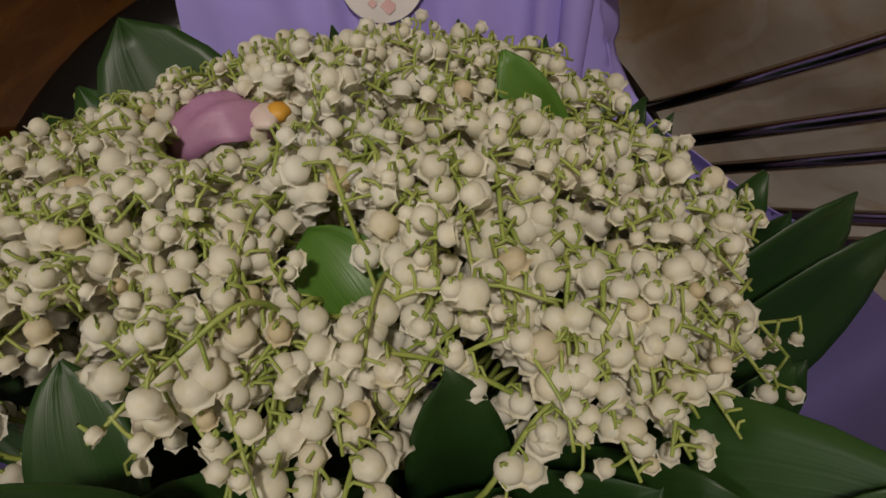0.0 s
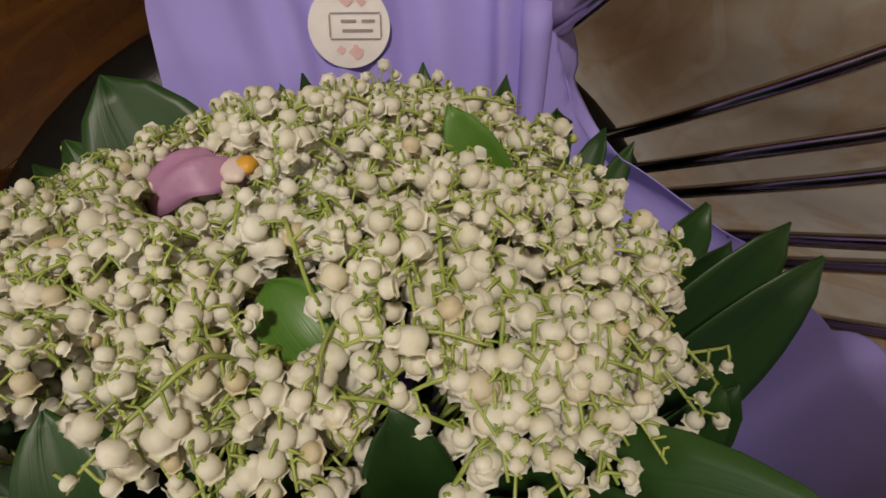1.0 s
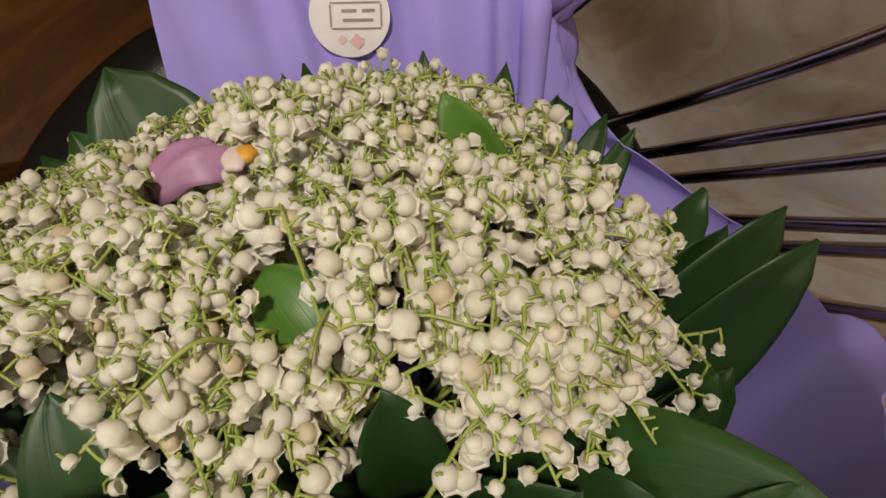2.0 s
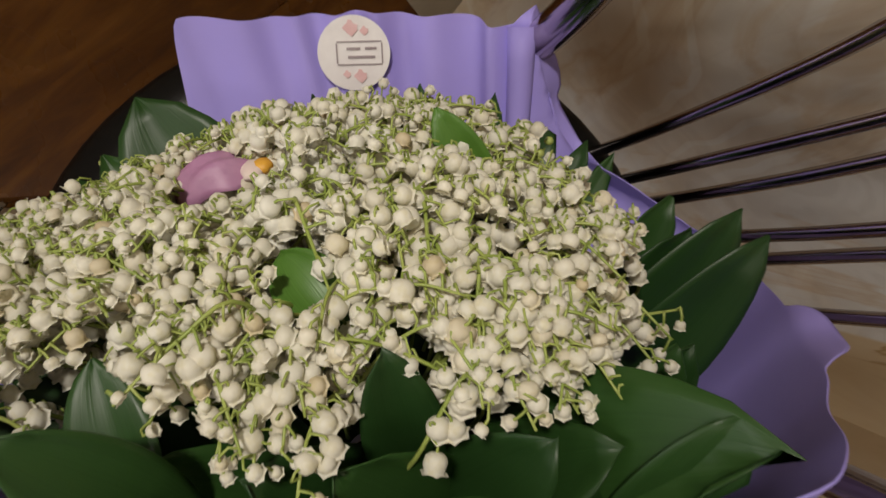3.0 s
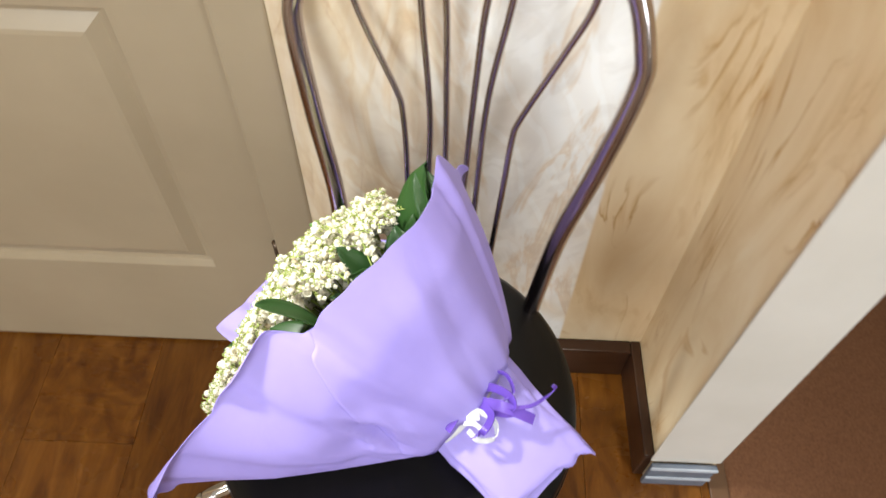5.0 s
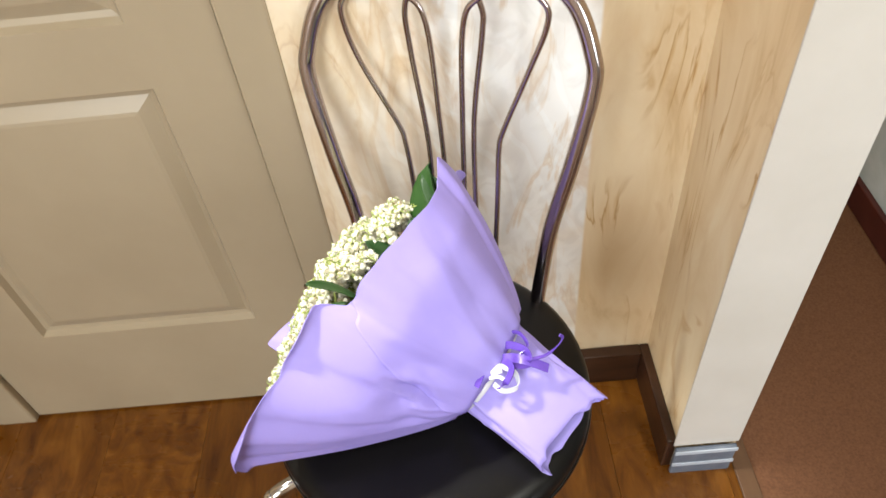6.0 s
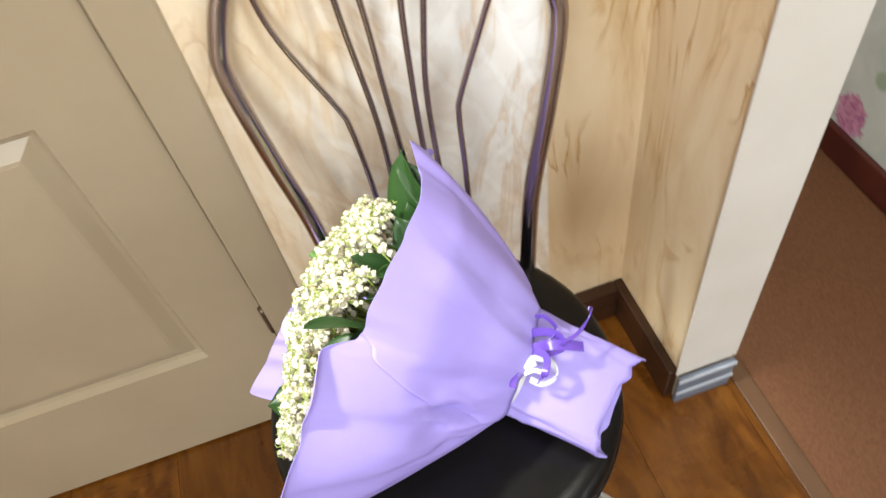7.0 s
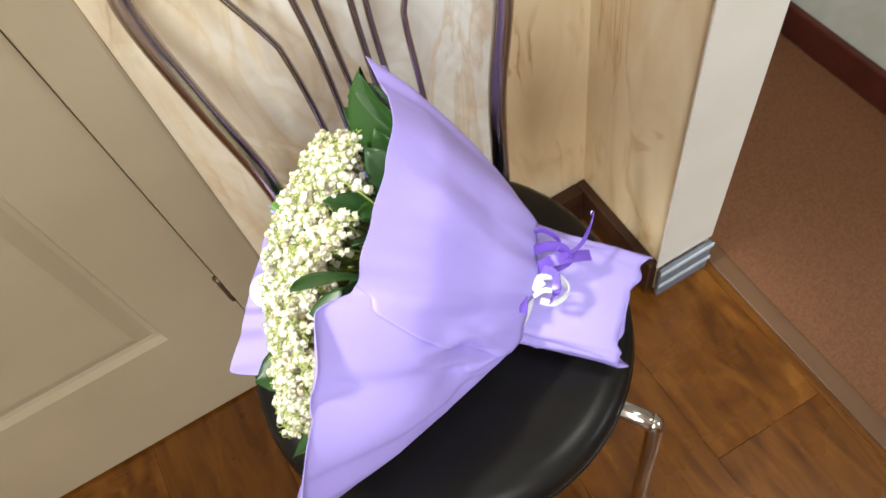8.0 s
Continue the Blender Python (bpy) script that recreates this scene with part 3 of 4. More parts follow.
def on_paper(deg, s, out=0.0):
    """A point of the wrapped cone: s goes from the tie to the edge."""
    r, a = rim(deg)
    base = 0.053 + 0.003 * math.sin(radians(deg) * 9 + 1.3)
    bulge = s ** (0.82 - 0.24 * max(0.0, math.cos(radians(deg - 108))))
    rr = base + (r - base) * bulge + out
    fold = 0.0022 * (1 - s) ** 6 * math.sin(radians(deg) * 23) + 0.0009 * s * (1 - 0.4 * s) * math.sin(radians(deg) * 5 + 4 * s + 0.6)
    rr += fold + 0.005 * s * (noise.noise(Vector((deg / 34, s * 1.8, 3.1))))
    d = deg % 360
    if 45 < d < 200:
        # one long folded line across the front, and crushed paper near the tie
        away = min(1.0, (d - 45) / 20, (200 - d) / 20)
        rr += 0.0050 * away * max(0.0, 1 - abs(s - 0.70 + 0.10 * (d - 120) / 75) / 0.30)
        for d1, d2, high, wide in ((92, 118, 0.0040, 9), (150, 172, 0.0030, 10)):
            rr += high * s * (1.2 - s) * 2 * max(0.0, 1 - abs(d - d1 * s - d2 * (1 - s)) / wide)
        crush = math.exp(-(((d - 160) / 15) ** 2) - ((s - 0.40) / 0.17) ** 2)
        rr -= 0.026 * crush * abs(noise.noise(Vector((d / 8 + 2 * s, s * 5 - d / 40, 7.7))))
        rr -= 0.010 * math.exp(-(((d - 131) / 7) ** 2)) * s**6
    if 246 < d < 324:
        rr += 0.0026 * s * math.sin(radians(d) * 33 + 2 * math.sin(d / 9)) - 0.011 * s * math.exp(-(((d - 315 + 3 * s) / 2.6) ** 2))
    p = polar(a * s, rr, deg)
    w = p - Vector((BACK_X, BACK_Y, 0))
    u, v = w.dot(CU), w.dot(CV)
    limit = 0.182 + (hoop_v(p.z) - 0.013 - 0.182) * min(1.0, max(0.0, (-u - 0.01) / 0.07)) + 0.1 * (p.z - 0.46)
    if v > limit and p.z < 0.9:
        p -= CV * (v - limit)
    floor_z = SEAT_Z + 0.003 if (p.x - CX) ** 2 + (p.y - CY) ** 2 < 0.21**2 else 0.0
    p.z = max(p.z, floor_z + (0.0015 if out > 0 else 0.004))
    return p


def sheet(name, d0, d1, out, curl, label, n=150, rows=26, lift=-0.004, slant=0.0):
    """One sheet of paper from angle d0 to d1 with an edge that may roll outwards."""
    bm = bmesh.new()
    grid = []
    for i in range(n + 1):
        deg = d0 + (d1 - d0) * i / n
        line = []
        for j in range(rows + 1):
            s = 0.07 + 0.93 * j / rows
            line.append(on_paper(deg + slant * (1 - s) * i / n, s, out + max(0.0, -lift) * (1 - i / n) + max(0.0, lift) * (i / n) ** 3))
        amount = curl(deg % 360)
        if amount > 0.02:
            t = (line[-1] - line[-3]).normalized()
            n_out = polar(0, 1, deg) - WAIST
            n_out = (n_out - t * n_out.dot(t)).normalized()
            rad, edge = 0.011, line[-1].copy()
            for k in range(1, 9):
                f = amount * k / 8 * math.pi * 1.25
                line.append(edge + t * rad * math.sin(f) + n_out * rad * (1 - math.cos(f)))
        else:
            line += [line[-1] + (line[-1] - line[-2]).normalized() * 0.0001 * k for k in range(1, 9)]
        grid.append([bm.verts.new(p) for p in line])
    for a, b in zip(grid, grid[1:]):
        for j in range(len(a) - 1):
            bm.faces.new((a[j], b[j], b[j + 1], a[j + 1]))
    ob = part(name, bm, LILAC, bouquet, label)
    mod = ob.modifiers.new("thickness", "SOLIDIFY")
    mod.thickness = 0.0007
    return ob


def hump(x, mid, half):
    return max(0.0, 1 - ((x - mid) / half) ** 2)


sheet("paper_sheet", -8, 366, 0.0, lambda d: max(hump(d, 148, 16) * 0.45, hump(d, 186, 26) * 0.6, hump(d, 325, 10) * 0.5, hump(d, 28, 9) * 0.40), "large lilac sheet of wrapping paper with rolled edges", n=420)

# the back sheet ends in a narrow roll
roll_path = [on_paper(317 + 4 * (1 - s), s, -0.003) for s in (0.30 + 0.07 * k for k in range(11))]
part("paper_sheet", tube(bmesh.new(), roll_path, [0.0035 + 0.0004 * k for k in range(11)], 16), LILAC, bouquet, "rolled edge of the lilac back sheet")

# its free end laps over the front and stands a little off
sheet("paper_sheet", 66, 130, 0.0022, lambda d: 0.0, "lapped end of the lilac paper", n=70, lift=0.0026, slant=42)

# the paper below the tie, pressed flat round the stems
END = Vector((-0.220, -0.368, 0.500))
TAIL = (END - WAIST).normalized()
TW = Vector((0.47, 0.78, 0.30))
TW = (TW - TAIL * TW.dot(TAIL)).normalized()
TH = TAIL.cross(TW)


def tail_sheet():
    bm = bmesh.new()
    rings, seg, rows = [], 72, 18
    for j in range(rows + 1):
        s = j / rows
        mid = (WAIST + AX * 0.012).lerp(END, s)
        w, h = 0.053 + 0.001 * s**0.8, 0.052 - 0.036 * s
        ring = []
        for k in range(seg):
            q = 2 * math.pi * k / seg
            f = 1 + 0.10 * (1 - s) ** 2 * math.sin(q * 11) + 0.05 * noise.noise(Vector((math.cos(q) * 1.4, math.sin(q) * 1.4, s * 2))) - 0.16 * (1 - 0.5 * s) * abs(noise.noise(Vector((math.cos(q) * 2.6 + s, math.sin(q) * 2.6 - s, s * 1.3 + 5))))
            c, sn = math.cos(q), math.sin(q)
            p = mid + TW * (w * f * math.copysign(abs(c) ** 0.6, c)) * 1.04 + TH * (h * f * math.copysign(abs(sn) ** 0.62, sn))
            if s == 1:
                p += TAIL * (0.006 * math.sin(q * 2 + 0.8) + 0.009 * noise.noise(Vector((math.cos(q) * 3, math.sin(q) * 3, 1.7))))
            p.z = max(p.z, SEAT_Z + 0.004)
            ring.append(bm.verts.new(p))
        rings.append(ring)
    for a, b in zip(rings, rings[1:]):
        for k in range(seg):
            bm.faces.new((a[k], a[(k + 1) % seg], b[(k + 1) % seg], b[k]))
    ob = part("paper_sheet", bm, LILAC, bouquet, "lilac paper gathered round the stems")
    ob.modifiers.new("thickness", "SOLIDIFY").thickness = 0.0007


tail_sheet()


def stems():
    for k in range(46):
        q, r = k * 2.4, 0.034 * math.sqrt((k + 0.5) / 46)
        o = TW * r * math.cos(q) + TH * r * 0.55 * math.sin(q)
        a, b = WAIST + AX * 0.05 + o, WAIST.lerp(END, 0.80) + o * 0.6
        b.z = max(b.z, SEAT_Z + 0.008)
        part("stem", tube(bmesh.new(), [a, WAIST + o, b], 0.0026, 6), STEM, bouquet)


stems()

# ribbons round the waist
def waist_ring(r):
    out = []
    for k in range(49):
        q = 2 * math.pi * k / 48
        p = WAIST + AX * 0.013 + B1 * r * math.cos(q) + B2 * r * math.sin(q)
        p.z = max(p.z, SEAT_Z + 0.006)
        out.append(p)
    return out


part("ribbon", ribbon(bmesh.new(), waist_ring(0.0655), 0.012, AX), RIBBON_WHITE, bouquet, "white satin ribbon round the waist")
KNOT = Vector((-0.303, -0.322, 0.578))


def bow(points, width, mat, across, label):
    path = smooth_path([KNOT + Vector(p) for p in points], 7)
    part("ribbon", ribbon(bmesh.new(), path, width, Vector(across)), mat, bouquet, label, smooth=False)


bow([(0, 0, 0), (0.014, 0.028, 0.004), (0.027, 0.054, -0.006)], 0.011, RIBBON_WHITE, (1, -0.2, 0.3), "white satin ribbon end")
bow([(-0.002, -0.004, 0.0), (0.010, -0.008, 0.006), (0.024, -0.016, 0.002), (0.024, -0.028, -0.005), (0.010, -0.030, -0.007), (0.000, -0.022, -0.005)], 0.0065, RIBBON_WHITE, (0.3, 0.3, 1), "white satin ribbon loop")
bow([(-0.006, 0.006, 0.002), (0.002, -0.004, 0.008), (0.004, -0.016, 0.004)], 0.012, RIBBON_WHITE, (0.8, 0.5, 0.2), "white satin ribbon knot")
bow([(-0.004, -0.018, 0.001), (0.006, -0.020, 0.005), (0.014, -0.026, 0.002)], 0.004, RIBBON_WHITE, (0.5, 0.6, 0.2), "frayed white ribbon end")
bow([(0, 0.004, 0.004), (0.016, 0.012, 0.016), (0.036, 0.004, 0.016), (0.040, -0.008, 0.008), (0.022, -0.008, 0.008), (0.002, 0.0, 0.006)], 0.009, RIBBON_VIOLET, (0.1, 0.5, 1), "violet satin ribbon loop")
bow([(0.002, 0.008, 0.004), (0.016, 0.024, 0.016), (0.032, 0.024, 0.020), (0.040, 0.008, 0.016), (0.028, 0.000, 0.010)], 0.005, RIBBON_VIOLET, (0.3, 0, 1), "violet satin ribbon loop")
bow([(0.0, 0.0, 0.006), (-0.012, -0.012, 0.004), (-0.020, -0.022, -0.006)], 0.010, RIBBON_VIOLET, (0.9, -0.2, 0.4), "violet satin ribbon end")
bow([(0.004, 0.0, 0.008), (0.024, -0.004, 0.014), (0.044, -0.008, 0.008), (0.060, -0.010, -0.002)], 0.010, RIBBON_VIOLET, (0.1, 0.9, 0.4), "violet satin ribbon end")
bow([(0.012, -0.002, 0.010), (0.020, -0.014, 0.012), (0.014, -0.026, 0.006), (0.004, -0.030, -0.002)], 0.007, RIBBON_VIOLET, (0.8, 0.3, 0.5), "violet satin ribbon loop")
bow([(0.034, -0.006, 0.012), (0.056, -0.002, 0.010), (0.072, 0.008, 0.012), (0.078, 0.012, 0.020), (0.074, 0.010, 0.029)], 0.0035, RIBBON_VIOLET, (0.7, 0.7, 0), "thin violet ribbon curl")

# round sticker on the back sheet
SEAL_AT = on_paper(284, 0.92)
seal_n = ((on_paper(291, 0.80) - on_paper(277, 0.80)).cross(on_paper(284, 0.90) - on_paper(284, 0.70))).normalized()
if seal_n.z < 0:
    seal_n = -seal_n
SEAL_AT = SEAL_AT + seal_n * 0.0035
seal_x = (on_paper(300, 0.86) - on_paper(266, 0.86)).normalized()
seal_x = (seal_x - seal_n * seal_x.dot(seal_n)).normalized()
seal_y = seal_n.cross(seal_x)


def flat_shape(outline, lift, thick=0.0004):
    bm = bmesh.new()
    low = [bm.verts.new(SEAL_AT + seal_x * x + seal_y * y + seal_n * lift) for x, y in outline]
    high = [bm.verts.new(SEAL_AT + seal_x * x + seal_y * y + seal_n * (lift + thick)) for x, y in outline]
    bm.faces.new(low[::-1])
    bm.faces.new(high)
    for k in range(len(low)):
        bm.faces.new((low[k], low[(k + 1) % len(low)], high[(k + 1) % len(low)], high[k]))
    return bm


def rect(x, y, w, h):
    return [(x - w / 2, y - h / 2), (x + w / 2, y - h / 2), (x + w / 2, y + h / 2), (x - w / 2, y + h / 2)]


sticker = part("sticker", flat_shape([(0.0188 * math.cos(2 * math.pi * k / 48), 0.0188 * math.sin(2 * math.pi * k / 48)) for k in range(48)], 0.0), SEAL_WHITE, bouquet, "round glossy white sticker", smooth=False)
for r in (rect(0.003, 0.0057, 0.023, 0.0007), rect(0.003, -0.0057, 0.023, 0.0007), rect(0.0147, 0, 0.0007, 0.010), rect(-0.0087, 0, 0.0007, 0.010)):
    part("frame_line", flat_shape(r, 0.0006), SEAL_GREY, sticker, smooth=False)
for x, y, w in ((0.000, 0.0022, 0.007), (0.009, 0.0022, 0.006), (0.004, -0.002, 0.014)):
    part("text_bar", flat_shape(rect(x, y, w, 0.0013), 0.0006), SEAL_GREY, sticker, smooth=False)
for x, y, r in ((-0.001, 0.0125, 0.0035), (0.006, 0.0110, 0.002), (0.003, -0.0115, 0.003), (-0.004, -0.0105, 0.0018)):
    part("print_blot", flat_shape([(x + r * (1 + 0.25 * math.sin(k * 2.1)) * math.cos(2 * math.pi * k / 14), y + r * (1 + 0.25 * math.cos(k * 1.7)) * math.sin(2 * math.pi * k / 14)) for k in range(14)], 0.0006), SEAL_PINK, sticker, smooth=False)


def kept_in(p, gap=0.010):
    """Draws a point inside the wrapped paper where it lies below the edge."""
    q = p - WAIST
    a, e1, e2 = q.dot(AX), q.dot(B1), q.dot(B2)
    deg = math.degrees(math.atan2(e2, e1)) % 360
    r, top = rim(deg)
    if a > top + 0.006:
        return p
    s = max(0.05, min(1.0, a / top))
    most = 0.048 + (r - 0.048) * s ** (0.82 - 0.24 * max(0.0, math.cos(radians(deg - 108)))) - gap
    have = math.hypot(e1, e2)
    return p if have <= most else at(a, e1 * most / have, e2 * most / have)


# leaves
def leaf(base, tip, width, face, bend=0.012, mat=None, twist=0.0, fold=0.25):
    """A broad pointed leaf with a folded midrib, a bow along its length and slightly waved edges."""
    bm = bmesh.new()
    uvl = bm.loops.layers.uv.new("UVMap")
    d = tip - base
    length = d.length
    d.normalize()
    n = (face - d * face.dot(d)).normalized()
    w = d.cross(n)
    rows, cols = 16, 8
    ph = rnd.random() * 6
    grid = []
    for i in range(rows + 1):
        s = i / rows
        half = width / 2 * (math.sin(math.pi * min(1, 0.08 + 0.92 * s) ** 1.45)) ** 0.60 if s < 1 else 0.0004
        tw = twist * (s - 0.4)
        ww, nn = w * math.cos(tw) + n * math.sin(tw), n * math.cos(tw) - w * math.sin(tw)
        mid = base + d * length * s + n * bend * (math.sin(math.pi * s) - 0.35 * s * s)
        row = []
        for j in range(cols + 1):
            c = 2 * j / cols - 1
            row.append(bm.verts.new(kept_in(mid + ww * half * c + nn * (half * fold * abs(c) ** 1.3 + 0.0016 * math.sin(5 * s + ph + 2 * c) * abs(c)), 0.006 + 0.003 * (ph / 6))))
        grid.append(row)
    for i in range(rows):
        for j in range(cols):
            f = bm.faces.new((grid[i][j], grid[i][j + 1], grid[i + 1][j + 1], grid[i + 1][j]))
            for lp, (jj, ii) in zip(f.loops, ((j, i), (j + 1, i), (j + 1, i + 1), (j, i + 1))):
                lp[uvl].uv = (jj / cols, ii / rows)
    ob = part("leaf", bm, mat or LEAF, bouquet)
    ob.modifiers.new("thickness", "SOLIDIFY").thickness = 0.0005
    return ob


STANDING = [((0.168, 0.070, 0.004), (0.233, 0.056, -0.014), 0.019, 0.003, LEAF_PALE, 0.3), ((0.190, 0.004, 0.046), (0.217, -0.009, 0.022), 0.022, 0.005, LEAF_PALE, 0.2), ((0.112, 0.012, 0.046), (0.205, 0.012, 0.069), 0.027, 0.006, LEAF, 0.0), ((0.150, -0.054, 0.064), (0.231, -0.077, 0.084), 0.026, 0.006, LEAF, 0.2), ((0.150, -0.070, 0.066), (0.208, -0.070, 0.036), 0.026, 0.006, LEAF, -0.2), ((0.080, 0.065, 0.085), (0.192, 0.091, 0.118), 0.034, 0.010, LEAF, -0.3)]
ORCHID_AT = (0.206, -0.028, -0.051)
CLEAR = [(head(*b), head(*t), w * 0.32) for b, t, w, *_ in STANDING] + [(head(0.209, -0.058, -0.046), head(0.211, -0.012, -0.042), 0.013)]


FREE = (AX * 0.35 + Vector((0, 0, 1))).normalized()


def in_the_clear(p):
    """True where a bell would hide a leaf or the orchid that stands free."""
    for b, t, r in CLEAR:
        d = t - b
        k = max(0.55, min(1.0, (p - b).dot(d) / d.length_squared))
        q = p - (b + d * k)
        if (q - FREE * q.dot(FREE)).length < r and q.dot(FREE) > -0.001:
            return True
    return False


def add_leaves():
    up = Vector((0, 0, 1))
    # standing among the bells
    for base, tip, w, bend, mat, tw in STANDING:
        leaf(head(*base), head(*tip), w, up * 0.7 + AX * 0.8, bend, mat, tw)
    # fan towards the chair back
    for a, e1, e2, w in ((0.175, 0.148, 0.036, 0.038), (0.175, 0.146, 0.055, 0.036), (0.172, 0.132, 0.012, 0.034), (0.168, 0.130, 0.030, 0.040), (0.166, 0.092, 0.084, 0.036), (0.160, 0.100, 0.080, 0.040)):
        leaf(at(0.05, 0.040, e2 * 0.4), at(a, e1, e2), w, B2 * 0.8 + AX * 0.5, 0.010, LEAF, rnd.uniform(-0.4, 0.4))
    # front row under the folded paper
    for k, (a, e1, e2, w) in enumerate(((0.185, -0.148, -0.035, 0.040), (0.178, -0.123, 0.015, 0.044), (0.176, -0.098, 0.050, 0.042), (0.188, -0.075, 0.083, 0.030), (0.186, -0.043, 0.097, 0.036), (0.178, 0.033, 0.109, 0.034), (0.172, 0.051, 0.113, 0.032), (0.182, -0.019, 0.102, 0.042), (0.172, -0.035, 0.113, 0.012), (0.152, 0.017, 0.113, 0.042), (0.194, 0.082, 0.146, 0.054), (0.166, 0.057, 0.111, 0.042), (0.160, 0.085, 0.105, 0.040), (0.125, -0.058, 0.105, 0.036), (0.125, 0.047, 0.122, 0.040))):
        ang = math.atan2(e2, e1)
        leaf(at(0.055, 0.040 * math.cos(ang), 0.040 * math.sin(ang)), at(a, e1, e2), w * 1.35, AX * 0.7 + up * 0.8, 0.016, LEAF, rnd.uniform(-0.5, 0.5))
    # back row, low behind the bells
    for a, e1, e2, w in ((0.187, -0.024, -0.160, 0.022), (0.194, -0.006, -0.148, 0.024), (0.204, 0.006, -0.110, 0.020), (0.195, 0.060, -0.110, 0.022), (0.186, 0.095, -0.096, 0.024), (0.166, 0.126, -0.096, 0.024), (0.150, 0.140, -0.086, 0.022), (0.140, 0.154, -0.082, 0.020), (0.222, -0.074, -0.116, 0.074), (0.200, -0.098, -0.112, 0.046), (0.185, -0.120, -0.128, 0.036), (0.190, -0.150, -0.095, 0.036), (0.185, -0.165, -0.055, 0.034), (0.170, -0.170, -0.010, 0.034)):
        ang = math.atan2(e2, e1)
        leaf(at(0.05, 0.036 * math.cos(ang), 0.036 * math.sin(ang)), at(a, e1, e2), w, up + AX * 0.3, 0.004, LEAF, rnd.uniform(-0.3, 0.3))


add_leaves()


# bells
def bell_mesh(seed):
    """A round nodding bell with six turned-out lobes."""
    r = random.Random(seed)
    bm = bmesh.new()
    seg = 18
    prof = [(0.08, 0.0), (0.28, -0.04), (0.44, -0.18), (0.505, -0.40), (0.485, -0.60), (0.425, -0.75), (0.425, -0.83), (0.50, -0.90), (0.585, -0.885)]
    turn = [r.uniform(-0.2, 0.2) for _ in range(6)]
    rings = []
    for i, (rad, z) in enumerate(prof):
        ring = []
        for k in range(seg):
            q = 2 * math.pi * k / seg
            lobe = 0.5 + 0.5 * math.cos(6 * q)
            w = (0, 0, 0, 0.004, 0.010, 0.02, 0.05, 0.09, 0.13)[i]
            rr = rad + w * (lobe - 0.6) * (1 + turn[k // 3]) + r.uniform(-0.016, 0.016)
            zz = z - (0.07 * lobe - 0.04 if i == 7 else 0.06 * lobe - 0.06 if i == 8 else 0) + r.uniform(-0.008, 0.008)
            ring.append(bm.verts.new((rr * math.cos(q), rr * math.sin(q), zz)))
        rings.append(ring)
    for a, b in zip(rings, rings[1:]):
        for k in range(seg):
            bm.faces.new((a[k], a[(k + 1) % seg], b[(k + 1) % seg], b[k]))
    bm.faces.new(rings[0][::-1])
    me = bpy.data.meshes.new("bell")
    for f in bm.faces:
        f.smooth = True
    bmesh.ops.recalc_face_normals(bm, faces=bm.faces)
    bm.to_mesh(me)
    bm.free()
    me.materials.append(PETAL)
    return me


BELLS = [bell_mesh(k) for k in range(6)]
BELL_VERTS = [[v.co.copy() for v in me.vertices] for me in BELLS]
BELL_FACES = [[tuple(p.vertices) for p in me.polygons] for me in BELLS]
single, rest_verts = [0], []


def dome(e1, e2):
    """Height of the flower heads over the tie."""
    return 0.233 - (0.050 * ((e1 - 0.01) / 0.125) ** 2.0 if e1 > 0.01 else 0.030 * ((e1 - 0.01) / 0.16) ** 2.0) - (0.092 if e2 < -0.02 else 0.042) * (abs(e2 + 0.02) / 0.125) ** 2.4


